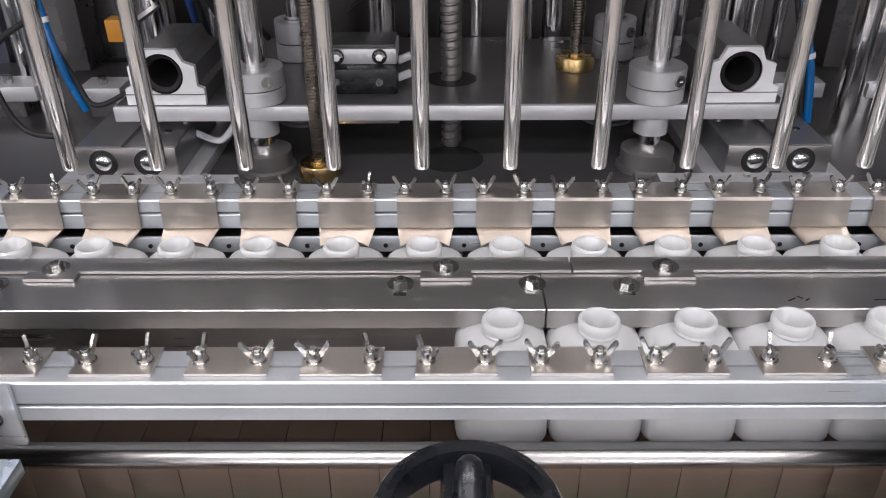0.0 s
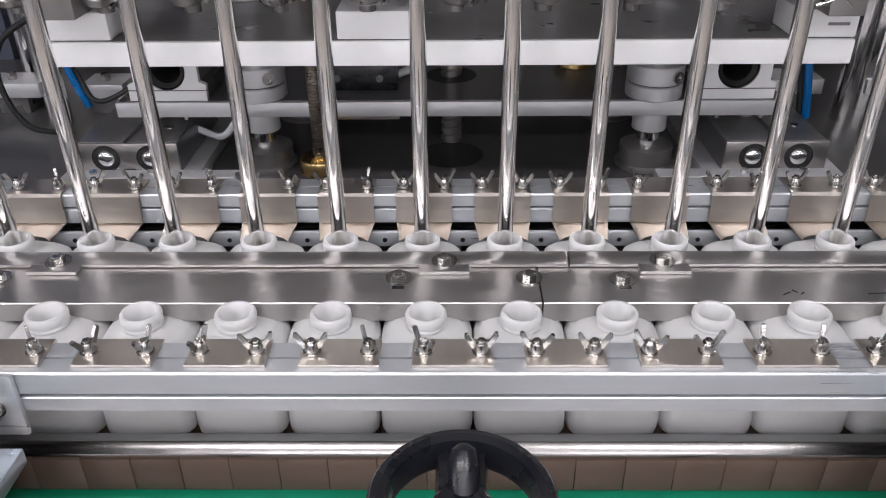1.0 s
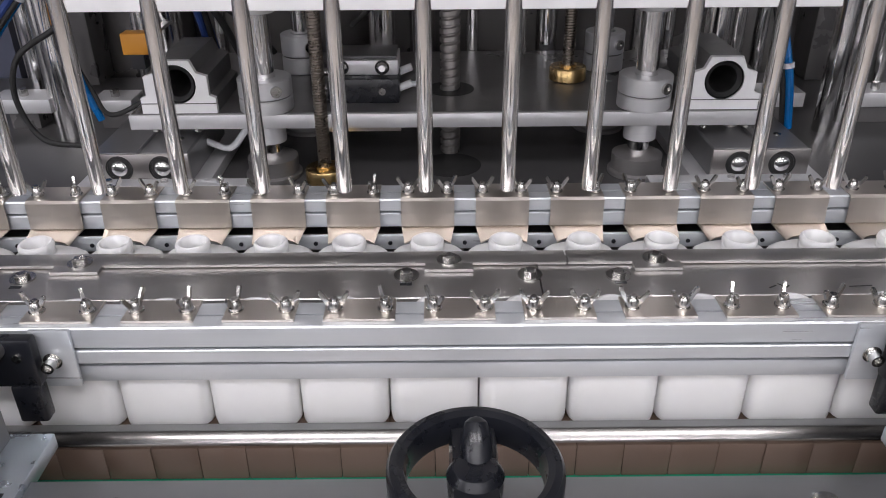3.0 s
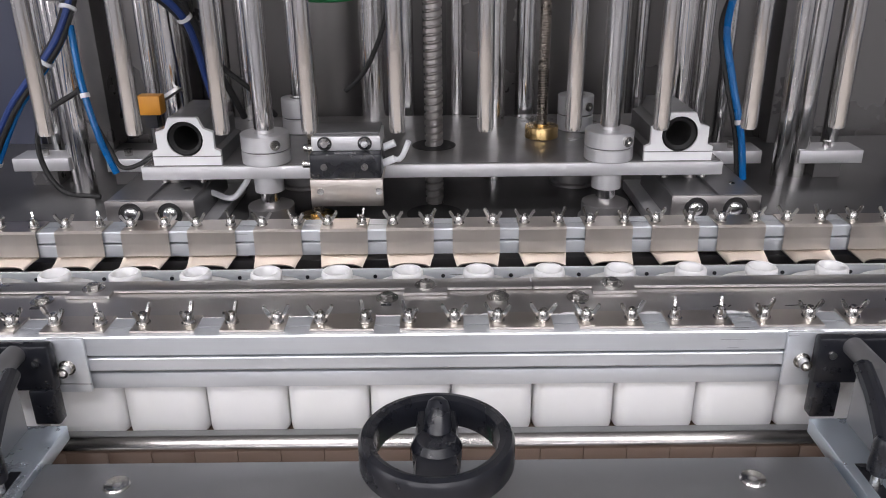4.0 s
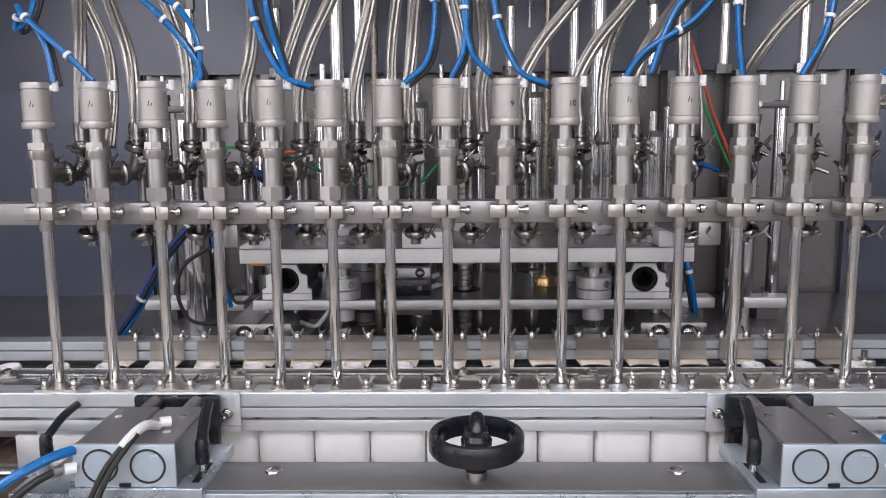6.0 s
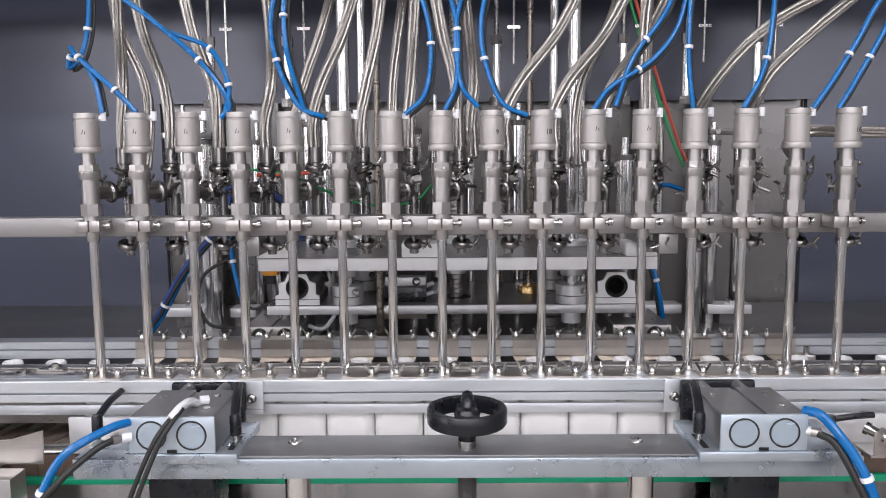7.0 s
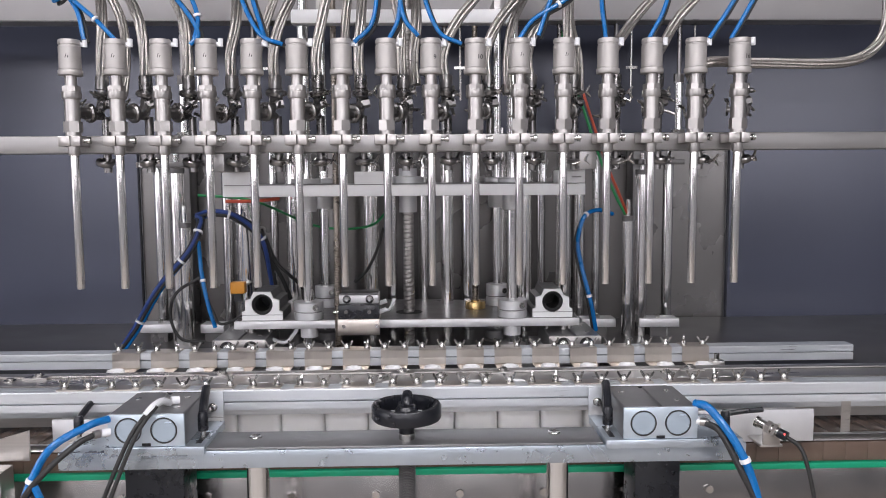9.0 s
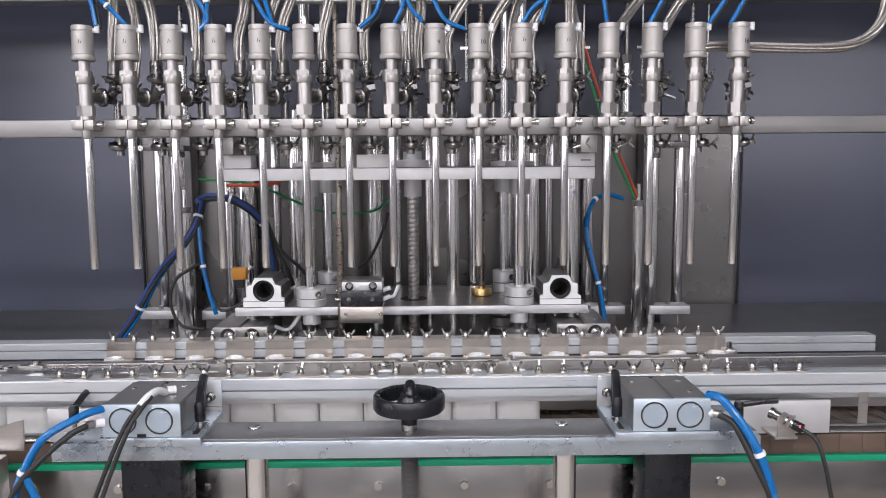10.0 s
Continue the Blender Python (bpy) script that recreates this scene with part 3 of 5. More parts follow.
def bearing_block(x):
    t = thing("bearing_block", "white aluminium linear bearing block with a black bore", "bearing block", "bearing blocks")
    bb = B()
    out = [(-0.043, 0), (0.043, 0), (0.043, 0.018), (0.036, 0.021), (0.036, 0.043), (0.024, 0.047), (0.018, 0.061), (-0.018, 0.061), (-0.024, 0.047), (-0.036, 0.043), (-0.036, 0.021), (-0.043, 0.018)]
    # front face with a round bore through the block
    n, r, cz = 40, 0.0225, 0.034
    fb = B()
    for bm, ys in ((fb, (0.0, 0.007)), (bb, (0.0072, 0.11))):
        shell(bm, out, ys, n, r, cz)
    part("face_plate", fb, WHITEALU, t, "white milled front face")
    part("housing", bb, DARKCAST, t, "dark cast housing")
    sb = B()
    lathe(sb, [(0.0222, 0.002), (0.0222, -0.105), (0.0205, -0.105), (0.0160, -0.030), (0.0160, -0.002), (0.0205, 0.002)], 36, (0, 0.004, cz), Euler((radians(90), 0, 0)).to_matrix().to_4x4())
    part("bearing", sb, RUBBER, t, "black bearing sleeve")
    part("bore_end", rod(B(), (0, 0.09, cz), (0, 0.092, cz), 0.018, n=24), RUBBER, t)
    part("base_line", box(B(), -0.0432, 0.0432, -0.0006, 0.004, 0.0112, 0.0122), DARKPLATE, t)
    t.matrix_basis = pose(x, 0.158, 1.0850)
    return t


WHITEALU = mat("white_cast_aluminium", (0.86, 0.86, 0.86), 0.45, 0.1, 0.04, 60, 0.06)
DARKCAST = mat("dark_cast_body", (0.12, 0.118, 0.12), 0.45, 0.3, 0.12, 40, 0.06)
bearing_block(-0.312)
bearing_block(0.310)


def shaft_collar(x, y, z, r=0.031, h=0.038):
    t = thing("shaft_collar", "split aluminium shaft collar with a clamp screw", "collar", "shaft collars")
    for z0, z1 in ((0, h * 0.42), (h * 0.46, h)):
        cb = B()
        lathe(cb, [(0.0130, z0), (r - 0.001, z0), (r, z0 + 0.001), (r, z1 - 0.001), (r - 0.001, z1), (0.0130, z1)], 36)
        part("ring", cb, CAST, t)
    part("gap_ring", rod(B(), (0, 0, h * 0.41), (0, 0, h * 0.47), r - 0.002), DARKPLATE, t)
    sc = B()
    lathe(sc, [(0.0065, 0), (0.0065, 0.003), (0.0035, 0.003), (0.0035, 0.001), (0, 0.001)], 18, (r * 0.55, -r * 0.83, h * 0.72), Euler((radians(90), 0, radians(30))).to_matrix().to_4x4())
    part("clamp_screw", sc, SCREW, t)
    t.matrix_basis = pose(x, y, z)
    return t


COLS = ((-0.215, 0.175), (0.225, 0.175), (-0.197, 0.335), (0.207, 0.335))
for i, (x, y) in enumerate(COLS):
    c = thing("guide_column", "bright chromed guide column of the lift", "column", "guide columns")
    part("shaft", rod(B(), (x, y, 1.0015), (x, y, 2.1995), 0.0125 if i < 2 else 0.0105, n=32), CHROME, c)
    shaft_collar(x, y, 1.0850, 0.031 if i < 2 else 0.026, 0.038 if i < 2 else 0.05)
    part("foot_flange", lathe(B(), [(0, 0), (0.034, 0), (0.034, 0.004), (0.030, 0.006), (0.030, 0.024), (0.026, 0.026), (0, 0.026)], 32, (x, y, 1.0016)), BARSTEEL, c)
    if i < 2:
        part("sleeve", rod(B(), (x, y, 1.046), (x, y, 1.0662), 0.019), CAST, c)


def threaded(x, y, z0, z1, r, pitch, depth, material, parent):
    """A screw with a real helical ridge."""
    b = B()
    rod(b, (x, y, z0), (x, y, z1), r - depth, n=24)
    turns = (z1 - z0) / pitch
    n = 20
    prev = None
    for i in range(int(turns * n) + 1):
        a = 2 * math.pi * i / n
        z = z0 + pitch * i / n
        u = Vector((math.cos(a), math.sin(a), 0))
        p = Vector((x, y, z))
        row = [b.verts.new(p + u * (r - depth) + Vector((0, 0, -pitch * 0.42))), b.verts.new(p + u * r + Vector((0, 0, -pitch * 0.27))),
               b.verts.new(p + u * r + Vector((0, 0, pitch * 0.27))), b.verts.new(p + u * (r - depth) + Vector((0, 0, pitch * 0.42)))]
        if prev:
            for k in range(3):
                b.faces.new((prev[k], prev[k + 1], row[k + 1], row[k]))
        prev = row
    return part("screw", b, material, parent)


screw = thing("lead_screw", "bright ball screw in the middle of the lift", "screw")
threaded(0.0, 0.245, 1.0015, 2.1990, 0.0125, 0.010, 0.0022, SATIN, screw)
holes = B()
lathe(holes, [(0, 0), (0.030, 0), (0.030, 0.0006), (0, 0.0006)], 32, (0.0, 0.245, 1.0849))
part("clearance_hole", holes, RUBBER, screw)
holes = B()
lathe(holes, [(0, 0), (0.038, 0), (0.038, 0.0006), (0, 0.0006)], 32, (0.0, 0.20, 1.0012))
part("clearance_hole", holes, RUBBER, screw)
for x, y, z0, lab in ((0.152, 0.285, 1.0850, "brass nut and threaded rod on the bearing plate"), (-0.150, 0.155, 1.0015, "brass nut and threaded rod on the bed plate")):
    r = thing("spindle_nut", lab, "spindle", "threaded spindles")
    bb = B()
    lathe(bb, [(0, 0), (0.0225, 0), (0.0235, 0.001), (0.0235, 0.0155), (0.0225, 0.0170), (0.0110, 0.0170), (0.0110, 0.020), (0, 0.020)], 30)
    nb = part("nut", bb, BRASS, r, "turned brass nut")
    nb.matrix_basis = pose(x, y, z0)
    threaded(x, y, z0 + 0.018, z0 + 0.24, 0.0078, 0.0034, 0.0012, WORNROD, r)
    part("rod", rod(B(), (x, y, z0 + 0.23), (x, y, 1.7302 if x > 0 else 2.1995), 0.0062, n=16), WORNROD, r)

# pneumatic shuttle on the bearing plate
shuttle = thing("valve_shuttle", "black valve block on a steel angle with silver fittings", "valve")
part("block", box(B(), -0.147, -0.062, 0.1700, 0.232, 1.0995, 1.1290, 0.002), BLACK, shuttle, "black valve block")
ab = B()
box(ab, -0.148, -0.061, 0.1695, 0.1735, 1.0650, 1.0985, 0.0008)
box(ab, -0.148, -0.061, 0.1740, 0.235, 1.0955, 1.0985, 0.0005)
part("angle", ab, PLATE, shuttle, "bare steel angle")
part("cylinder_body", box(B(), -0.146, -0.063, 0.1860, 0.245, 1.1293, 1.1470, 0.0015), CAST, shuttle, "pale twin cylinder body")
part("cover", box(B(), -0.144, -0.065, 0.190, 0.245, 1.1472, 1.1510, 0.001), DARKCAST, shuttle, "dark cover")
for x in (-0.130, -0.082):
    part("face_screw", rod(B(), (x, 0.1700, 1.114), (x, 0.1685, 1.114), 0.0042, n=14), FITTING, shuttle)
    part("angle_screw", rod(B(), (x - 0.006 if x < -0.1 else x + 0.016, 0.1695, 1.084), (x - 0.006 if x < -0.1 else x + 0.016, 0.1680, 1.084), 0.0042, n=14), SCREW, shuttle)
    pe = part("piston_end", rod(B(), (x, 0.1858, 1.1385), (x, 0.1845, 1.1385), 0.0085, n=24), RUBBER, shuttle, "dark bore ring")
    part("rod_end", lathe(B(), [(0, 0.004), (0.004, 0.004), (0.0068, 0.0015), (0.0070, 0.0)], 20, (x, 0.1844, 1.1385), Euler((radians(90), 0, 0)).to_matrix().to_4x4()), CHROME, pe, "bright rod end")
for z, y in ((1.108, 0.205), (1.124, 0.220)):
    part("left_fitting", rod(B(), (-0.146, y, z), (-0.161, y, z), 0.0045, n=12), SCREW, shuttle)
    part("right_fitting", rod(B(), (-0.063, y, z), (-0.048, y, z + 0.006), 0.0048, n=12), TIE, shuttle)
part("lever_arm", sweep(B(), curve_points([(-0.052, 0.210, 1.112), (-0.040, 0.200, 1.116), (-0.030, 0.195, 1.138)], 5), 0.0035, 8), TIE, shuttle)

# lift plate, moved up and down
lift = thing("lift_plate", "white aluminium lift plate with corner blocks and bushings", "plate")
LZ = 1.352
part("plate", box(B(), -0.348, 0.346, 0.0, 0.372, LZ, LZ + 0.0215, 0.0012), WHITEALU, lift)
# dark reflection put on the white plate as a thin coloured sheet
part("plate_top_reflection", box(B(), -0.345, 0.343, 0.003, 0.370, LZ + 0.0217, LZ + 0.0224), DARKPLATE, lift)
for x0, x1 in ((-0.348, -0.294), (0.292, 0.346), (-0.098, -0.028)):
    part("corner_block", box(B(), x0, x1, 0.002, 0.052, LZ + 0.0226, LZ + 0.0470, 0.0015), WHITEALU, lift)
part("label_plate", box(B(), 0.320, 0.338, 0.0010, 0.0018, LZ + 0.033, LZ + 0.0355), DARKGREY, lift)
for x, y in COLS:
    bb = B()
    lathe(bb, [(0.0128, -0.036), (0.0205, -0.036), (0.0215, -0.034), (0.0215, -0.0005), (0.0128, -0.0005)], 30, (x, y, LZ))
    lathe(bb, [(0.0128, 0.0225), (0.030, 0.0225), (0.031, 0.0235), (0.031, 0.033), (0.0128, 0.034)], 30, (x, y, LZ))
    part("bushing", bb, CAST, lift)
nb = B()
lathe(nb, [(0.0128, -0.042), (0.0195, -0.042), (0.0195, -0.0005), (0.0128, -0.0005)], 30, (0, 0.245, LZ))
lathe(nb, [(0.0128, 0.0225), (0.036, 0.0225), (0.036, 0.036), (0.020, 0.038), (0.020, 0.055), (0.0128, 0.055)], 30, (0, 0.245, LZ))
part("screw_nut", nb, CAST, lift)
for s in (-1, 1):
    part("side_rod", rod(B(), (s * 0.31, 0.30, LZ + 0.0226), (s * 0.31, 0.30, LZ + 0.115), 0.008), CHROME, lift)

# posts, cylinders and brackets at the back
for x, y, r, z0, z1, m, lab in ((-0.545, 0.36, 0.0165, 1.0015, 1.40, TUBE, "bright steel post with a dark cap"), (-0.515, 0.31, 0.0125, 1.0015, 1.275, TUBE, "short bright steel tube, open at the top"),
                                (-0.397, 0.40, 0.0215, 1.0015, 1.345, TUBE, "wide bright air cylinder at the back"), (0.512, 0.315, 0.0125, 1.0015, 1.282, TUBE, "short bright steel tube, open at the top"),
                                (0.556, 0.36, 0.0150, 1.0015, 1.39, TUBE, "bright steel post with a dark cap"), (0.090, 0.36, 0.0150, 1.0015, 1.42, TUBE, "bright round air cylinder at the back"),
                                (-0.095, 0.42, 0.0190, 1.0015, 1.42, TUBE, "bright round air cylinder at the back"), (0.375, 0.40, 0.0190, 1.0015, 1.36, TUBE, "wide bright air cylinder at the back"),
                                (-0.285, 0.44, 0.0200, 1.0015, 1.46, TUBE, "bright round air cylinder at the back"), (0.285, 0.44, 0.0200, 1.0015, 1.46, TUBE, "bright round air cylinder at the back"), (-0.620, 0.46, 0.0120, 1.0015, 1.44, CHROME, "slim steel tube at the back"), (-0.455, 0.47, 0.0140, 1.0015, 1.40, TUBE, "slim steel tube at the back"), (-0.345, 0.50, 0.0100, 1.0015, 1.44, CHROME, "slim steel tube at the back"), (-0.045, 0.47, 0.0120, 1.0015, 1.46, CHROME, "slim steel tube at the back"), (0.035, 0.44, 0.0100, 1.0015, 1.44, TUBE, "slim steel tube at the back"), (0.145, 0.46, 0.0160, 1.0015, 1.44, CHROME, "slim steel tube at the back"), (0.235, 0.50, 0.0120, 1.0015, 1.46, TUBE, "slim steel tube at the back"), (0.335, 0.50, 0.0110, 1.0015, 1.44, CHROME, "slim steel tube at the back"), (0.425, 0.46, 0.0140, 1.0015, 1.42, TUBE, "slim steel tube at the back"), (0.475, 0.49, 0.0100, 1.0015, 1.44, CHROME, "slim steel tube at the back"), (0.650, 0.46, 0.0130, 1.0015, 1.42, TUBE, "slim steel tube at the back")):
    p = thing("post", lab, "post", "rear posts")
    part("tube", rod(B(), (x, y, z0), (x, y, z1), r, n=30), m, p)
    part("cap", rod(B(), (x, y, z1), (x, y, z1 + 0.012), r * 1.12, n=30), DARKPLATE, p)
    part("piston_rod", rod(B(), (x, y, z1 + 0.012), (x, y, z1 + 0.05), r * 0.4, n=16), CHROME, p)
tank = thing("pressure_cylinder", "large grey metal cylinder at the back of the machine", "cylinder")
tb = B()
lathe(tb, [(0, 0.0), (0.068, 0.0), (0.070, 0.004), (0.070, 0.46), (0.064, 0.475), (0, 0.478)], 44, (-0.165, 0.515, 1.0015))
part("shell", tb, SHEET, tank)
for x0, x1, yy, z in ((-0.638, -0.553, 0.340, 1.025), (-0.496, -0.440, 0.340, 1.023), (0.411, 0.493, 0.340, 1.026), (0.550, 0.646, 0.340, 1.025)):
    b = thing("side_bracket", "grey flat bar bracket on a spacer behind the clamp", "bracket", "side brackets")
    part("bar", box(B(), x0, x1, yy, yy + 0.05, z, z + 0.020, 0.001), CAST, b)
    part("stand", box(B(), (x0 + x1) / 2 - 0.02, (x0 + x1) / 2 + 0.02, yy + 0.006, yy + 0.044, 1.0013, z - 0.0003), DARKPLATE, b)
    part("bracket_screw", rod(B(), ((x0 + x1) / 2, yy + 0.02, z + 0.020), ((x0 + x1) / 2, yy + 0.02, z + 0.030), 0.006, n=6), SCREW, b)
for x0, x1 in ((-0.60, -0.57), (0.585, 0.615), (-0.44, -0.42), (0.44, 0.46), (-0.02, 0.02)):
    p = thing("frame_pillar", "dark steel frame pillar against the back sheet", "pillar", "frame pillars")
    part("pillar", box(B(), x0, x1, 0.55, 0.615, 1.0015, 1.50, 0.002), DARKPLATE, p)
for x in (-0.57, 0.60):
    p = thing("flat_bracket", "dark flat bracket at the top of a steel post", "bracket", "post caps")
    part("bar", box(B(), x - 0.06, x + 0.05, 0.335, 0.385, 1.4135, 1.426, 0.002), DARKPLATE, p)
    part("bar_screw", rod(B(), (x - 0.045, 0.335, 1.42), (x - 0.045, 0.328, 1.42), 0.006, n=12), SCREW, p)
top = thing("top_plate", "white aluminium top plate of the lift frame", "plate")
part("plate", box(B(), -0.224, 0.224, 0.08, 0.112, 1.6915, 1.7180, 0.0015), WHITEALU, top)
for x in (-0.170, 0.185):
    part("stay", box(B(), x - 0.006, x + 0.006, 0.0950, 0.2563, 1.7181, 1.7440), SATIN, top)
for i, x in enumerate((-0.505, -0.345, 0.085, 0.345, 0.475, 0.62)):
    p = thing("filling_piston", "bright metering piston hanging behind the nozzles", "piston", "metering pistons")
    part("barrel", rod(B(), (x, 0.30, 1.49), (x, 0.30, 1.60), 0.0095), CHROME, p)
    part("lower_nut", rod(B(), (x, 0.30, 1.475), (x, 0.30, 1.492), 0.016, n=6), SCREW, p)
    part("upper_nut", rod(B(), (x, 0.30, 1.598), (x, 0.30, 1.618), 0.012, n=6), FITTING, p)
    part("stem", rod(B(), (x, 0.30, 1.618), (x, 0.30, 1.7302), 0.005, n=12), FITTING, p)
    part("side_pin", rod(B(), (x + 0.035, 0.30, 1.56), (x + 0.035, 0.30, 1.7302), 0.0028, n=10), SCREW, p)
    part("side_head", box(B(), x + 0.022, x + 0.048, 0.296, 0.304, 1.630, 1.636), SCREW, p)


# ---- bottles ----
def bottle(name, m):
    body = B()
    prof = [(0.020, 0.002), (0.030, 0.002), (0.0335, 0.0), (0.0360, 0.002), (0.0366, 0.006), (0.0366, 0.058), (0.0363, 0.064), (0.0350, 0.070), (0.0318, 0.0752), (0.0268, 0.0795), (0.0215, 0.0820), (0.0170, 0.0833), (0.0150, 0.0843), (0.0146, 0.0850)]
    # rounded square body that turns round towards the neck
    n = 56
    rings = []
    for r, z in prof:
        p = 2.0 + 4.0 * max(0.0, min(1.0, (0.0815 - z) / 0.014))
        ring = []
        for i in range(n):
            a = 2 * math.pi * i / n
            f = (abs(math.cos(a)) ** p + abs(math.sin(a)) ** p) ** (-1 / p)
            ring.append(body.verts.new((r * f * math.cos(a), r * f * math.sin(a), z)))
        rings.append(ring)
    for a, b in zip(rings, rings[1:]):
        for i in range(n):
            body.faces.new((a[i], a[(i + 1) % n], b[(i + 1) % n], b[i]))
    body.faces.new(rings[0][::-1])
    ob = tagged(part("bottle", body, WHITE), "white plastic bottle, open, standing on the conveyor", "bottle", "bottles on the conveyor")
    neck = B()
    lathe(neck, [(0.0142, 0.0843), (0.0158, 0.0848), (0.0162, 0.0861), (0.0155, 0.0870), (0.0151, 0.0878), (0.0157, 0.0891), (0.0162, 0.0921), (0.0158, 0.0949), (0.0144, 0.0966), (0.0128, 0.0963),
                 (0.0112, 0.0942), (0.0106, 0.0850), (0.0108, 0.0700), (0.0000, 0.0690)], 36)
    part("neck", neck, WHITE, ob)
    ob.matrix_basis = m
    return ob


first = bottle("bottle", pose(0.0110 - 0.0735 * 0.5, -0.062, SZ))
rows_of_bottles = {"rear_out": [first], "rear_in": [], "front": [], "front_in": []}
for k in range(-7, 9):
    x = 0.0110 + 0.0735 * (k - 0.5)
    if k != 0:
        rows_of_bottles["rear_out"].append(copy_thing(first, pose(x, -0.062, SZ)))
    rows_of_bottles["rear_in"].append(copy_thing(first, pose(x + 1.47, -0.062, SZ)))
    rows_of_bottles["front"].append(copy_thing(first, pose(-0.0195 + 0.0735 * k, -0.176, SZ)))
rows_of_bottles["front_in"].append(copy_thing(first, pose(-0.0195 + 0.0735 * 9, -0.176, SZ)))


# ---- filling carriage ----
car = thing("filling_carriage", "row of sixteen filling nozzles on a square steel bar", "filling head")
TZ = 1.203


def NX(k):
    """Sideways place of nozzle k."""
    return 0.0110 + 0.0742 * (k - 0.5)


part("nozzle_bar", box(B(), -1.25, 0.865, 0.026, 0.058, 0.2280, 0.2580, 0.003), BARSTEEL, car, "square steel nozzle bar")
for ax in (-0.321, 0.319):
    part("carrier_arm", box(B(), ax - 0.015, ax + 0.015, 0.03, 0.26, 0.1963, 0.2278, 0.002), BARSTEEL, car, "steel arm between nozzle bar and lift")


def nozzle(parent, k):
    x = NX(k)
    tb = B()
    lathe(tb, [(0.0048, 0.002), (0.0052, 0.0), (0.0062, 0.0005), (0.0069, 0.004), (0.0069, 0.226), (0, 0.226)], 24, (x, 0, 0))
    tube = part("filling_tube", tb, TUBE, parent, "bright steel filling tube")
    fb = B()
    lathe(fb, [(0.0070, 0.224), (0.0086, 0.2245), (0.0095, 0.229), (0.0095, 0.241), (0, 0.241)], 24, (x, 0, 0))
    part("ferrule", fb, SATIN, tube)
    hb = B()
    box(hb, x - 0.0205, x - 0.0006, -0.0150, 0.0255, 0.2392, 0.2560, 0.0016)
    box(hb, x + 0.0006, x + 0.0165, -0.0150, 0.0255, 0.2392, 0.2560, 0.0016)
    part("bar_clamp", hb, SATIN, tube)
    sb = B()
    rod(sb, (x + 0.0165, -0.002, 0.2486), (x + 0.0250, -0.002, 0.2486), 0.0036, n=12)
    lathe(sb, [(0.0058, 0), (0.0058, 0.005), (0.003, 0.006), (0, 0.006)], 12, (x + 0.0240, -0.002, 0.2486), Euler((0, radians(90), 0)).to_matrix().to_4x4())
    part("clamp_screw", sb, SCREW, tube)
    nb = B()
    rod(nb, (x, 0, 0.2562), (x, 0, 0.2630), 0.0125, n=20)
    rod(nb, (x, 0, 0.2628), (x, 0, 0.2800), 0.0150, n=6)
    part("union_nut", nb, SATIN, tube)
    vb = B()
    lathe(vb, [(0, 0.280), (0.0122, 0.280), (0.0124, 0.3165), (0, 0.3165)], 24, (x, 0, 0))
    part("valve_body", vb, SATIN, tube)
    rb = B()
    lathe(rb, [(0, 0.3165), (0.0150, 0.3165), (0.0155, 0.318), (0.0155, 0.328), (0.0142, 0.3285), (0.0142, 0.331), (0.0130, 0.3335), (0.0130, 0.338), (0, 0.338)], 26, (x, 0, 0))
    rod(rb, (x, 0, 0.3288), (x, 0, 0.3372), 0.0150, n=8)
    part("coupling_ring", rb, SATIN, tube)
    mb = B()
    lathe(mb, [(0, 0.337), (0.0096, 0.337), (0.0096, 0.3555), (0, 0.3555)], 22, (x, 0, 0))
    part("stem", mb, SATIN, tube)
    ab = B()
    lathe(ab, [(0, 0.3550), (0.0185, 0.3550), (0.0193, 0.3562), (0.0193, 0.3625), (0.0184, 0.3638), (0.0168, 0.3640), (0.0168, 0.3652), (0.0175, 0.3656), (0.0175, 0.4015), (0.0164, 0.4022), (0.0164, 0.4046), (0.0175, 0.4052), (0.0175, 0.4105), (0.0163, 0.4128), (0.0060, 0.4135), (0, 0.4135)], 32, (x, 0, 0))
    part("actuator", ab, MATTE, tube, "round satin air actuator")
    # side outlet: elbow, pipe clamps and their wing screws
    rk = random.Random(40 + k)
    cb = B()
    zz = 0.296 + rk.uniform(-0.004, 0.004)
    e = Vector((x + 0.026 + rk.uniform(-0.004, 0.004), 0.046, zz))
    rod(cb, (x, 0.004, zz), e, 0.0085, n=16)
    sweep(cb, curve_points([(e.x - 0.003, 0.040, zz), (e.x + 0.001, 0.048, zz + 0.010), (x + 0.027, 0.058, 0.325), (x + 0.027, 0.060, 0.348)], 4), 0.0082, 14)
    part("side_outlet", cb, FITTING, tube, "cast outlet elbow")

    def pipe_clamp(c, axis, r):
        """A split clamp ring with a hinge lug and a wing screw."""
        cl = B()
        turn = Vector(axis).normalized().to_track_quat("Z", "Y").to_matrix().to_4x4()
        lathe(cl, [(r * 0.55, -0.0052), (r * 0.86, -0.0050), (r, -0.0024), (r, 0.0024), (r * 0.86, 0.0050), (r * 0.55, 0.0052)], 22, c, turn)
        sp = rk.uniform(-0.9, 0.5)
        u = turn.to_3x3() @ Vector((math.cos(sp), math.sin(sp), 0))
        v = turn.to_3x3() @ Vector((-math.sin(sp), math.cos(sp), 0))
        rod(cl, c + u * r * 0.8, c + u * r * 1.35, 0.0046, n=10)
        ring = part("pipe_clamp", cl, FITTING, tube)
        ws = B()
        p = c + u * r * 1.25
        rod(ws, p - v * 0.011, p + v * 0.014, 0.0021, n=8)
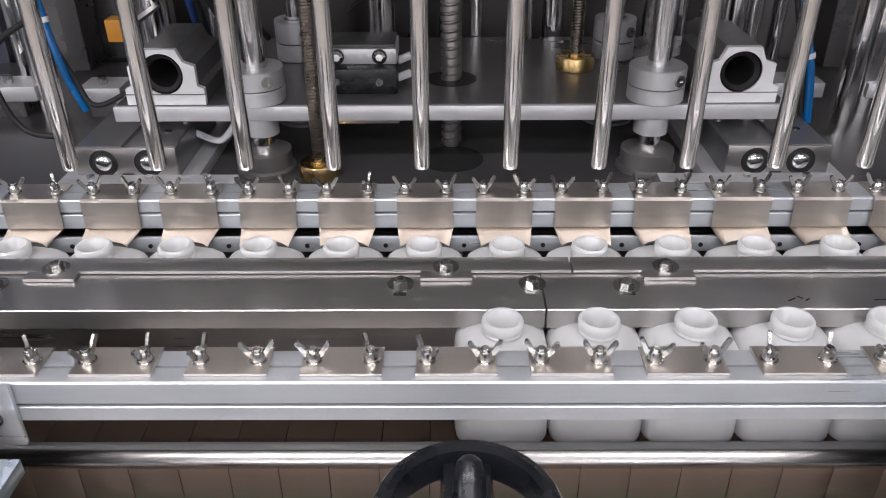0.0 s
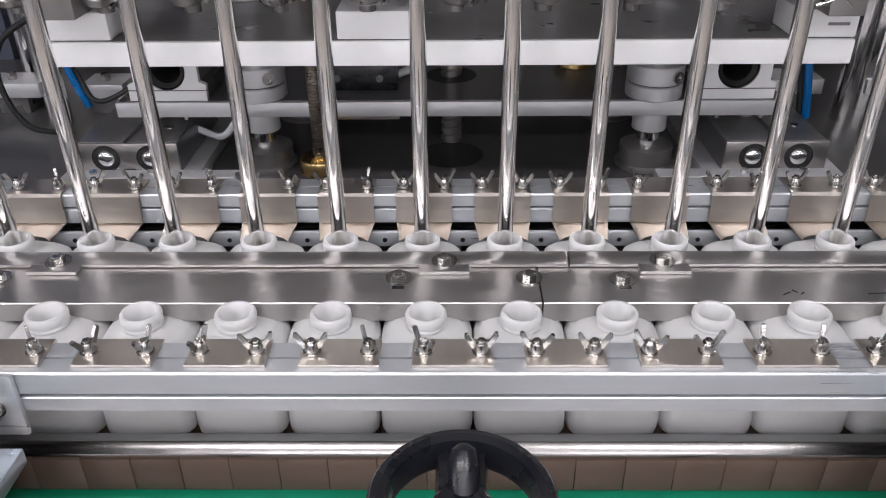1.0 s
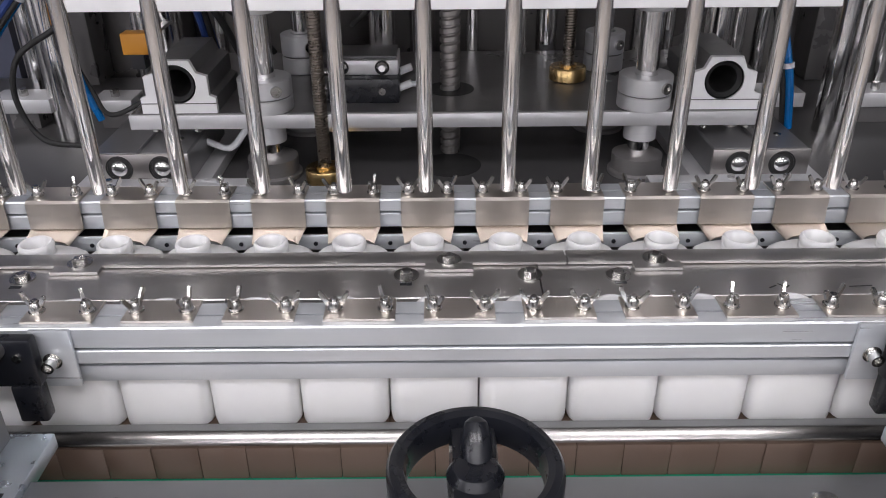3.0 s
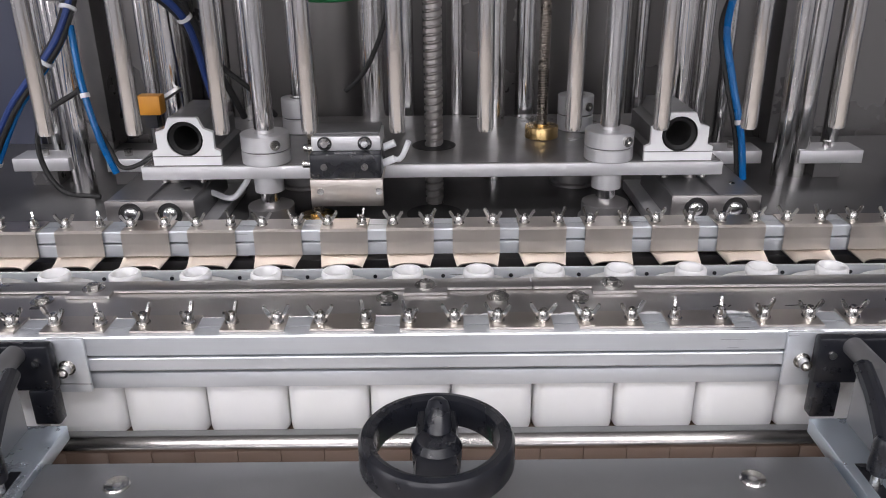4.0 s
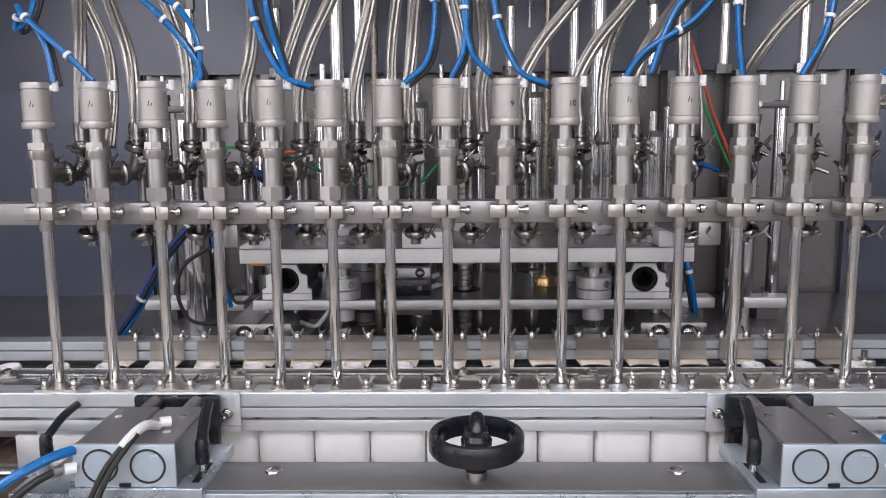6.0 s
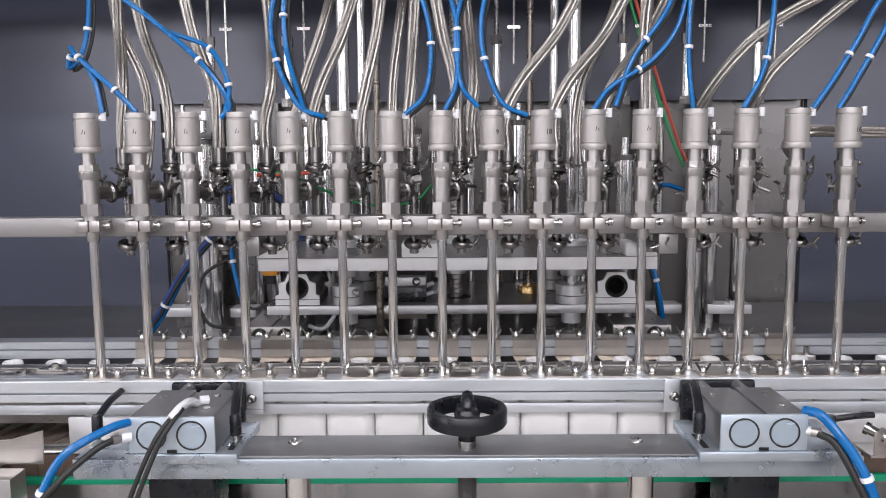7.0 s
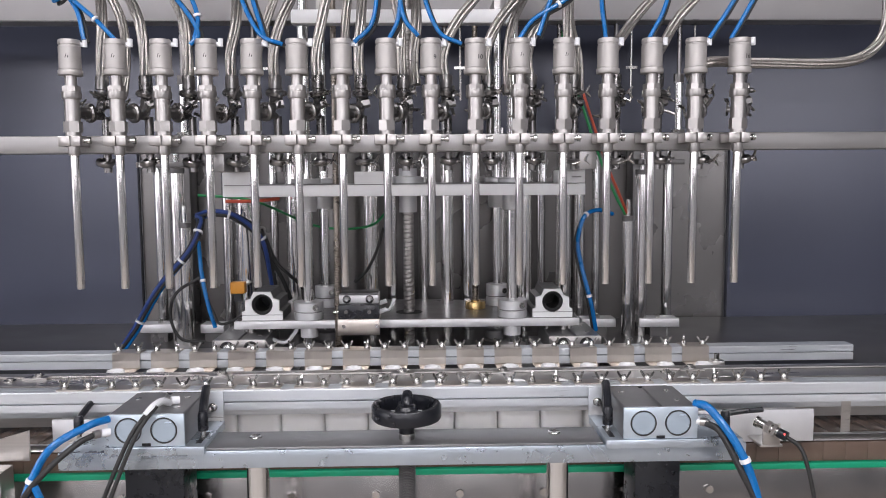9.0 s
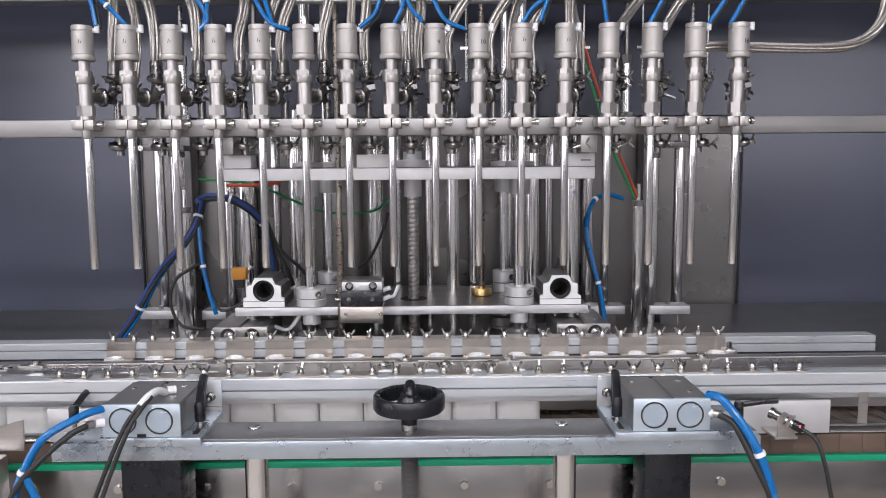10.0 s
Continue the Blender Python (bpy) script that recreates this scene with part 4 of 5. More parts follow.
        w = turn.to_3x3() @ Vector((0, 0, 1))
        for s in (-1, 1):
            rod(ws, p + v * 0.012, p + v * 0.018 + (w * s + u * 0.4) * 0.010, 0.0030, 0.0018, n=8)
        part("wing_screw", ws, SCREW, ring)

    pipe_clamp(Vector((x + 0.015, 0.032, zz)), (0.55, 0.85, 0.1), 0.0165)
    pipe_clamp(Vector((x + 0.027, 0.058, 0.331)), (rk.uniform(-0.2, 0.2), -0.25, 1), 0.0160)
    lb = B()
    rod(lb, (x + 0.030, 0.062, 0.196), (x + 0.030, 0.062, 0.292), 0.0072, n=14)
    rod(lb, (x + 0.028, 0.055, 0.292), (x + 0.004, 0.006, 0.292), 0.0060, n=12)
    part("drain_pipe", lb, FITTING, tube)
    pipe_clamp(Vector((x + 0.030, 0.050, 0.213)), (rk.uniform(-0.3, 0.3), -0.3, 1), 0.0150)
    hb = B()
    lathe(hb, [(0.0100, -0.006), (0.0112, -0.005), (0.0112, 0.016), (0.0100, 0.018), (0, 0.018)], 16, (x + 0.027, 0.060, 0.344))
    part("hose_crimp", hb, FITTING, tube)
    tb = B()
    c = Vector((x + 0.036, 0.052, 0.312))
    rod(tb, c - Vector((0.008, 0, 0)), c + Vector((0.006, 0.002, 0.003)), 0.0088, n=6)
    for i in range(3):
        d = Vector((rk.uniform(-0.6, 1.0), rk.uniform(-0.8, -0.2), rk.uniform(-0.6, 0.6))).normalized()
        o = c + Vector((rk.uniform(-0.006, 0.004), -0.004, rk.uniform(-0.016, 0.016)))
        rod(tb, o, o + d * rk.uniform(0.014, 0.026), 0.0030, 0.0022, n=8)
    part("tap", tb, FITTING, tube, "small cast tap with bent levers")
    pb = B()
    rod(pb, (x + 0.0165, 0.004, 0.4060), (x + 0.0235, 0.004, 0.4060), 0.0040, n=12)
    rod(pb, (x + 0.0235, 0.004, 0.4020), (x + 0.0235, 0.004, 0.4150), 0.0042, n=12)
    part("air_port", pb, TIE, tube)
    return tube


for k in range(-7, 9):
    nozzle(car, k)
for k in (-7, -6, -5, -4, -3, 3, 4):
    for dx, h in ((0.004, 0.007), (0.0075, 0.004)):
        mk = part("ink_mark", box(B(), -0.0005, 0.0005, -0.0002, 0.0003, 0, h), INK, car)
        mk.matrix_basis = pose(NX(k) + dx - 0.004, -0.0174 + 0.1 * abs(dx - 0.004), 0.382, 0, 14, 8)
for k, txt in ((1, "9"), (2, "10"), (8, "16")):
    cu = bpy.data.curves.new("number", "FONT")
    cu.body, cu.size, cu.extrude, cu.align_x = txt, 0.0105, 0.0001, "CENTER"
    me = bpy.data.meshes.new_from_object(new("number_source", cu))
    bpy.data.objects.remove(bpy.data.objects["number_source"])
    me.materials.append(INK)
    nm = new("number_mark", me)
    nm.parent = car
    nm.matrix_basis = pose(NX(k) + 0.007, -0.0170, 0.378, 90, 0, 22)

# braided hoses: nozzle index, sideways lean at the middle and at the top, depth at the top
for k, mid, topx, ty in ((-7, -0.012, -0.05, 0.20), (-6, -0.035, -0.085, 0.18), (-5, -0.030, -0.075, 0.14), (-4, 0.010, -0.050, 0.20), (-3, 0.020, 0.070, 0.16), (-2, 0.012, 0.030, 0.10), (-1, 0.0, 0.010, 0.16),
                         (0, -0.012, -0.050, 0.12), (0.3, 0.004, -0.030, 0.22), (1, 0.050, 0.130, 0.10), (2, 0.050, 0.140, 0.12), (3, 0.045, 0.140, 0.18), (4, -0.012, 0.040, 0.14)):
    x = NX(k) + 0.027
    pts = curve_points([(x, 0.060, 0.345), (x - 0.004, 0.072, 0.40), (x + mid * 0.45, 0.085, 0.46), (x + mid + topx * 0.30, 0.085 + ty * 0.25, 0.55), (x + mid + topx * 0.72, 0.06 + ty * 0.6, 0.68), (x + mid + topx, ty, 0.86)], 9)
    part("braided_hose", braid(B(), pts, 0.0092), HOSE, car, "steel braided product hose")
for k, mid, topx, ty in ((-6.6, -0.03, -0.10, 0.26), (-3.5, 0.03, 0.04, 0.26), (-1.4, 0.0, 0.03, 0.26), (2.5, 0.03, 0.10, 0.26), (4.2, -0.02, 0.05, 0.26)):
    x = NX(k) + 0.027
    pts = curve_points([(x, 0.075, 0.33), (x, 0.095, 0.40), (x + mid * 0.5, 0.12, 0.47), (x + mid + topx * 0.35, 0.15, 0.57), (x + mid + topx * 0.75, 0.10 + ty * 0.5, 0.70), (x + mid + topx, ty, 0.88)], 8)
    part("braided_hose", braid(B(), pts, 0.0082), HOSE, car, "steel braided product hose")
for pts in ([(0.372, 0.06, 0.345), (0.368, 0.085, 0.385), (0.398, 0.125, 0.436), (0.449, 0.147, 0.499), (0.505, 0.147, 0.552), (0.585, 0.150, 0.598), (0.72, 0.16, 0.655), (0.86, 0.18, 0.72)],
            [(0.447, 0.06, 0.345), (0.446, 0.085, 0.380), (0.478, 0.130, 0.426), (0.513, 0.147, 0.480), (0.566, 0.147, 0.534), (0.640, 0.150, 0.597), (0.76, 0.16, 0.69), (0.85, 0.18, 0.78)]):
    part("braided_hose", braid(B(), curve_points(pts, 8), 0.0092), HOSE, car, "steel braided product hose")
loop = curve_points([(0.515, 0.060, 0.345), (0.505, 0.055, 0.362), (0.535, 0.05, 0.381), (0.616, 0.05, 0.379), (0.762, 0.05, 0.379), (0.822, 0.055, 0.400), (0.850, 0.06, 0.444), (0.855, 0.07, 0.52), (0.85, 0.1, 0.65), (0.84, 0.15, 0.80)], 9)
part("braided_hose", braid(B(), loop, 0.0092), HOSE, car, "steel braided product hose in a wide loop")
# blue and black air tubes: start nozzle, start side, way points as sideways offsets and heights
for k, pts in ((-7, ((0.024, 0.0, 0.425), (0.010, 0.01, 0.47), (-0.020, 0.02, 0.50), (-0.035, 0.03, 0.485), (-0.015, 0.03, 0.50), (-0.005, 0.04, 0.56), (-0.008, 0.06, 0.70), (-0.01, 0.1, 0.88))),
               (-6, ((0.0, 0.0, 0.426), (-0.030, 0.0, 0.455), (-0.085, 0.01, 0.495), (-0.10, 0.02, 0.51))),
               (-5, ((0.050, -0.004, 0.416), (0.062, -0.002, 0.44), (0.020, 0.0, 0.49), (-0.060, 0.02, 0.555), (-0.115, 0.04, 0.60), (-0.13, 0.06, 0.68), (-0.14, 0.10, 0.88))),
               (-4, ((-0.020, 0.0, 0.420), (-0.012, 0.0, 0.46), (-0.040, 0.01, 0.505), (-0.10, 0.02, 0.530))),
               (-2, ((-0.022, 0.0, 0.417), (-0.060, 0.0, 0.435), (-0.092, 0.01, 0.49), (-0.100, 0.02, 0.55), (-0.085, 0.03, 0.62), (-0.06, 0.06, 0.75), (-0.05, 0.1, 0.88))),
               (-3, ((0.022, 0.0, 0.43), (0.0, 0.0, 0.50), (-0.005, 0.02, 0.58), (0.015, 0.03, 0.64), (0.05, 0.06, 0.76), (0.06, 0.1, 0.88))),
               (-1, ((0.022, 0.0, 0.420), (0.052, 0.0, 0.45), (0.060, 0.01, 0.51), (0.045, 0.02, 0.58), (0.01, 0.03, 0.64), (-0.04, 0.06, 0.76), (-0.06, 0.1, 0.88))),
               (0, ((0.006, 0.0, 0.426), (0.022, 0.0, 0.46), (0.024, 0.01, 0.53), (0.005, 0.02, 0.60), (-0.04, 0.04, 0.66), (-0.09, 0.08, 0.82), (-0.09, 0.1, 0.88))),
               (1, ((-0.020, 0.0, 0.430), (-0.045, 0.0, 0.46), (-0.052, 0.01, 0.53), (-0.035, 0.02, 0.60), (0.0, 0.04, 0.68), (0.03, 0.08, 0.88))),
               (2, ((-0.022, 0.0, 0.417), (-0.060, 0.0, 0.437), (-0.085, 0.01, 0.49), (-0.088, 0.02, 0.55), (-0.07, 0.03, 0.62), (-0.03, 0.06, 0.74), (0.0, 0.1, 0.88))),
               (3, ((0.0, 0.0, 0.426), (0.025, 0.0, 0.455), (0.09, 0.01, 0.49), (0.13, 0.02, 0.55), (0.145, 0.04, 0.66), (0.15, 0.1, 0.88))),
               (3.1, ((0.024, 0.0, 0.43), (0.05, 0.005, 0.49), (0.10, 0.01, 0.56), (0.13, 0.03, 0.66), (0.14, 0.1, 0.88))),
               (5, ((-0.004, 0.0, 0.426), (-0.012, 0.0, 0.48), (-0.010, 0.01, 0.55), (0.0, 0.03, 0.66), (0.02, 0.1, 0.88))),
               (6, ((-0.005, 0.0, 0.426), (0.020, 0.0, 0.47), (0.035, 0.01, 0.53), (0.045, 0.03, 0.66), (0.05, 0.1, 0.88))),
               (7, ((0.022, 0.0, 0.425), (0.055, 0.0, 0.47), (0.10, 0.01, 0.54), (0.145, 0.03, 0.64), (0.16, 0.1, 0.88))),
               (8, ((-0.016, 0.0, 0.424), (0.010, 0.0, 0.465), (0.055, 0.01, 0.54), (0.085, 0.03, 0.64), (0.09, 0.1, 0.88)))):
    x = NX(k)
    path = curve_points([(x + a, b, c - 0.012 * max(0.0, min(1.0, (0.50 - c) / 0.06))) for a, b, c in pts], 8)
    part("air_tube", sweep(B(), path, 0.0036, 8), BLUE, car, "blue air tube")
    if k not in (-6, -4):
        off = [p + Vector((0.005, 0.006, -0.004)) for p in path]
        part("air_tube", sweep(B(), off, 0.0028, 8), RUBBER, car, "black air tube")
    for i in (len(path) // 3, 2 * len(path) // 3):
        d = (path[i + 1] - path[i]).normalized()
        part("cable_tie", rod(B(), path[i] - d * 0.0022, path[i] + d * 0.0022, 0.0062, n=12), TIE, car)


# ---- cables at the back ----
def cable(keys, r, material, name, label, ties=()):
    t = thing(name, label, "cable", "machine cables")
    path = curve_points(keys, 10)
    part("sheath", sweep(B(), path, r, 10), material, t)
    for u in ties:
        i = min(int(u * (len(path) - 1)), len(path) - 2)
        d = (path[i + 1] - path[i]).normalized()
        part("cable_tie", rod(B(), path[i] - d * 0.003, path[i] + d * 0.003, r * 1.35, n=12), TIE, t)
    return t


def loom(keys, strands, label, ties=()):
    """Several cables laid side by side with a slow twist, held by white ties."""
    t = thing("cable_loom", label, "cable", "machine cables")
    path = curve_points(keys, 10)
    for n, (r, material) in enumerate(strands):
        own = []
        for i, p in enumerate(path):
            d = (path[min(i + 1, len(path) - 1)] - path[max(i - 1, 0)]).normalized()
            a = 2 * math.pi * n / len(strands) + 0.05 * i
            u = d.cross(Vector((0, 1, 0))).normalized()
            own.append(p + 0.0056 * (math.cos(a) * u + math.sin(a) * d.cross(u)))
        part("strand", sweep(B(), own, r, 9), material, t)
    for f in ties:
        i = min(int(f * (len(path) - 1)), len(path) - 2)
        d = (path[i + 1] - path[i]).normalized()
        part("cable_tie", rod(B(), path[i] - d * 0.0026, path[i] + d * 0.0026, 0.0108, n=14), TIE, t)
    return t


loom([(-0.640, 0.22, 1.004), (-0.600, 0.215, 1.06), (-0.545, 0.21, 1.15), (-0.480, 0.22, 1.23), (-0.462, 0.25, 1.29), (-0.480, 0.29, 1.30)], ((0.0042, NAVY), (0.0036, RUBBER), (0.0040, BLUE), (0.0034, NAVY), (0.0030, RUBBER)), "dark blue and black cable loom with white ties", (0.25, 0.55, 0.72))
loom([(-0.480, 0.30, 1.30), (-0.440, 0.27, 1.31), (-0.390, 0.28, 1.30), (-0.340, 0.31, 1.25), (-0.325, 0.34, 1.16), (-0.320, 0.36, 1.10)], ((0.0050, NAVY), (0.0044, RUBBER), (0.0040, NAVY), (0.0044, RUBBER)), "dark blue and black cable loom with white ties", (0.35, 0.6))
cable([(-0.425, 0.205, 1.062), (-0.437, 0.20, 1.11), (-0.452, 0.21, 1.18), (-0.462, 0.23, 1.25)], 0.0045, BLUE, "air_line", "blue air line on the rear cylinder", (0.6,))
cable([(-0.345, 0.33, 1.27), (-0.330, 0.33, 1.21), (-0.300, 0.34, 1.15), (-0.285, 0.36, 1.10)], 0.005, RUBBER, "cable", "black cable behind the lift")
cable([(-0.335, 0.33, 1.25), (-0.310, 0.33, 1.19), (-0.265, 0.35, 1.14), (-0.240, 0.37, 1.10)], 0.004, RUBBER, "cable", "black cable behind the lift")
cable([(-0.46, 0.21, 1.17), (-0.505, 0.20, 1.14), (-0.520, 0.20, 1.09), (-0.500, 0.20, 1.04), (-0.450, 0.20, 1.03)], 0.0035, RUBBER, "cable", "black sensor cable in a loop")
cable([(-0.46, 0.21, 1.175), (-0.43, 0.205, 1.10), (-0.41, 0.20, 1.07), (-0.36, 0.20, 1.09)], 0.003, RUBBER, "cable", "black sensor cable at the rear cylinder")
cable([(-0.300, 0.20, 1.035), (-0.270, 0.19, 1.03), (-0.250, 0.185, 1.05), (-0.243, 0.185, 1.062)], 0.004, TIE, "cable", "pale cable below the bearing plate")
cable([(-0.06, 0.34, 1.27), (-0.075, 0.34, 1.22), (-0.10, 0.34, 1.17), (-0.13, 0.35, 1.14)], 0.0035, RUBBER, "cable", "black cable beside the screw")
cable([(0.415, 0.205, 1.045), (0.402, 0.20, 1.11), (0.385, 0.21, 1.18), (0.378, 0.23, 1.24), (0.395, 0.25, 1.295), (0.43, 0.27, 1.31), (0.47, 0.29, 1.30)], 0.0048, BLUE, "air_line", "blue air line on the rear cylinder", (0.2, 0.7))
cable([(0.409, 0.21, 1.045), (0.396, 0.205, 1.11), (0.379, 0.215, 1.18), (0.372, 0.235, 1.24), (0.390, 0.255, 1.288)], 0.0035, RUBBER, "cable", "black cable beside a blue air line")
cable([(0.510, 0.315, 1.298), (0.485, 0.30, 1.35), (0.455, 0.30, 1.42), (0.40, 0.30, 1.58), (0.355, 0.30, 1.7295)], 0.0032, REDW, "wire", "red wire rising from a steel tube")
cable([(0.505, 0.315, 1.298), (0.478, 0.305, 1.345), (0.445, 0.305, 1.42), (0.39, 0.305, 1.58), (0.345, 0.305, 1.7295)], 0.0032, GREENW, "wire", "green wire rising from a steel tube")
cable([(-0.48, 0.30, 1.35), (-0.36, 0.33, 1.335), (-0.22, 0.40, 1.27), (-0.10, 0.39, 1.27), (-0.05, 0.38, 1.31)], 0.003, GREENW, "wire", "green wire across the back")
cable([(-0.42, 0.31, 1.335), (-0.36, 0.32, 1.335), (-0.30, 0.33, 1.34)], 0.004, REDW, "wire", "red wire across the back")
box_o = thing("sensor", "orange plastic sensor on a rear post", "sensor")
part("housing", box(B(), -0.400, -0.368, 0.245, 0.268, 1.130, 1.156, 0.002), ORANGE, box_o)
part("plug", box(B(), -0.392, -0.376, 0.248, 0.265, 1.112, 1.1297), BLACK, box_o)
part("bracket", box(B(), -0.390, -0.380, 0.268, 0.38, 1.138, 1.142), SATIN, box_o)

# ---- air lines and sensor at the front ----
lines = [([(-0.414, -0.412, 1.050), (-0.434, -0.432, 1.047), (-0.475, -0.455, 1.025), (-0.500, -0.462, 0.985), (-0.520, -0.47, 0.93), (-0.545, -0.47, 0.86)], 0.0052, BLUE, "blue air line hanging from an air cylinder"),
         ([(-0.430, -0.428, 1.032), (-0.447, -0.444, 1.024), (-0.480, -0.465, 0.995), (-0.515, -0.47, 0.95), (-0.550, -0.47, 0.86)], 0.0042, RUBBER, "black cable hanging from an air cylinder"),
         ([(-0.342, -0.370, 1.0600), (-0.345, -0.392, 1.0690), (-0.351, -0.412, 1.0670), (-0.358, -0.426, 1.0580)], 0.0052, TIE, "white protective sleeve of a cable"),
         ([(-0.495, -0.468, 0.975), (-0.480, -0.47, 0.94), (-0.468, -0.47, 0.905)], 0.0050, BLUE, "loose end of a blue air line"),
         ([(-0.350, -0.412, 1.0670), (-0.362, -0.430, 1.0530), (-0.376, -0.442, 1.0300), (-0.404, -0.450, 0.965), (-0.445, -0.455, 0.86)], 0.0030, RUBBER, "black cable over an air cylinder"),
         ([(-0.347, -0.412, 1.0670), (-0.356, -0.432, 1.0530), (-0.368, -0.446, 1.0300), (-0.394, -0.455, 0.965), (-0.432, -0.460, 0.86)], 0.0030, RUBBER, "black cable over an air cylinder"),
         ([(0.424, -0.405, 1.0585), (0.440, -0.425, 1.055), (0.470, -0.450, 1.010), (0.492, -0.458, 0.955), (0.515, -0.46, 0.86)], 0.0060, BLUE, "bright blue air line hanging from an air cylinder"),
         ([(0.436, -0.420, 1.034), (0.452, -0.436, 1.024), (0.475, -0.454, 0.975), (0.495, -0.460, 0.93), (0.515, -0.466, 0.86)], 0.0048, RUBBER, "black cable hanging from an air cylinder")]
for keys, r, m, lab in lines:
    cable(keys, r, m, "air_line", lab, (0.62,) if m == BLUE and len(keys) > 4 else ())
for x, y, z in ((-0.341, -0.366, 1.0622), (-0.422, -0.420, 1.032), (0.432, -0.412, 1.034)):
    f = thing("push_fitting", "white push-in fitting on an air cylinder", "fitting", "push fittings")
    part("collar", rod(B(), (x, y, z), (x + (0.010 if x < 0 else -0.012), y + 0.006, z + (-0.0005 if z < 1.05 else -0.001)), 0.0058, n=16), TIE, f)
    part("sleeve", rod(B(), (x - 0.002, y - 0.002, z), (x - (0.008 if x < 0 else -0.008), y - 0.008, z), 0.006, n=14), SATIN, f)
sens = thing("photo_sensor", "nickel plated photo sensor with a red light on a steel bracket", "sensor")
d = Vector((0.55, -0.55, -0.25)).normalized()
o = Vector((0.572, -0.287, 0.990))
part("barrel", rod(B(), o, o + d * 0.032, 0.0075, n=20), SCREW, sens, "nickel plated barrel")
part("lock_nut", rod(B(), o + d * 0.012, o + d * 0.019, 0.0115, n=6), SATIN, sens)
part("lock_nut", rod(B(), o + d * 0.023, o + d * 0.028, 0.0110, n=6), SATIN, sens)
part("lens", rod(B(), o - d * 0.006, o, 0.0095, n=20), SCREW, sens)
part("plug", rod(B(), o + d * 0.032, o + d * 0.046, 0.0080, n=18), BLACK, sens)
part("indicator", rod(B(), o + d * 0.039 + Vector((0, -0.0068, 0.002)), o + d * 0.039 + Vector((0, -0.0086, 0.003)), 0.0022, n=12), glow("red_led", (1.0, 0.05, 0.04), 3.0), sens, "red indicator light")
part("bracket", box(B(), 0.572, 0.600, -0.302, -0.299, 0.958, 0.992, 0.0005), STEEL, sens)
part("bracket_foot", box(B(), 0.568, 0.604, -0.302, -0.2522, 0.954, 0.958, 0.0005), STEEL, sens)
cable([o + d * 0.044, o + d * 0.068 + Vector((0, 0, -0.006)), (0.626, -0.345, 0.93), (0.640, -0.35, 0.86)], 0.0032, RUBBER, "cable", "black cable of the photo sensor")
for x0, x1 in ((-0.571, -0.425), (0.432, 0.679)):
    g = thing("side_plate", "pale steel side plate beside the support table", "plate", "side plates")
    part("plate", box(B(), x0, x1, -0.2520, -0.2450, 0.946, 1.000, 0.001), CAST, g)
g = thing("side_guide", "grey steel guide arm beside the conveyor", "arm")
ab = B()
extrude_y(ab, [(-0.80, 0.950), (-0.585, 0.950), (-0.585, 0.998), (-0.63, 0.985), (-0.80, 0.975)], -0.300, -0.296)
part("arm", ab, STEEL, g)
part("post", box(B(), -0.760, -0.605, -0.350, -0.310, 0.60, 0.949, 0.002), SATIN, g)
part("cross_bar", box(B(), -0.700, -0.66, -0.310, -0.246, 0.936, 0.949, 0.001), STEEL, g)
stop = thing("stop_block", "small machined stop block at the end of the rear clamp", "stop")
part("block", box(B(), 0.588, 0.613, -0.036, -0.012, 1.000, 1.032, 0.004), STEEL, stop)
part("pin", rod(B(), (0.600, -0.024, 1.032), (0.600, -0.024, 1.043), 0.005, n=14), SCREW, stop)
part("arm", box(B(), 0.590, 0.616, -0.012, -0.0008, 1.008, 1.018), STEEL, stop)
for i in range(-4, 5):
    p = thing("frame_bolt", "hexagon bolt on the conveyor side plate", "bolt", "side bolts")
    part("bolt_head", rod(B(), (i * 0.14 - 0.05, -0.2387, 0.862), (i * 0.14 - 0.05, -0.2450, 0.862), 0.007, n=6), SCREW, p)

# chain slats, each a piece of the conveyor
sb = B()
box(sb, -0.01893, 0.01893, -0.2360, -0.0160, 0.9052, SZ - 0.0002, 0.0008)
slat_mesh = finish(sb, "slat", SLAT)
for i in range(-57, 58):
    s = new("slat", slat_mesh)
    s.parent = conv
    s.location = (i * 0.0381, 0, 0)


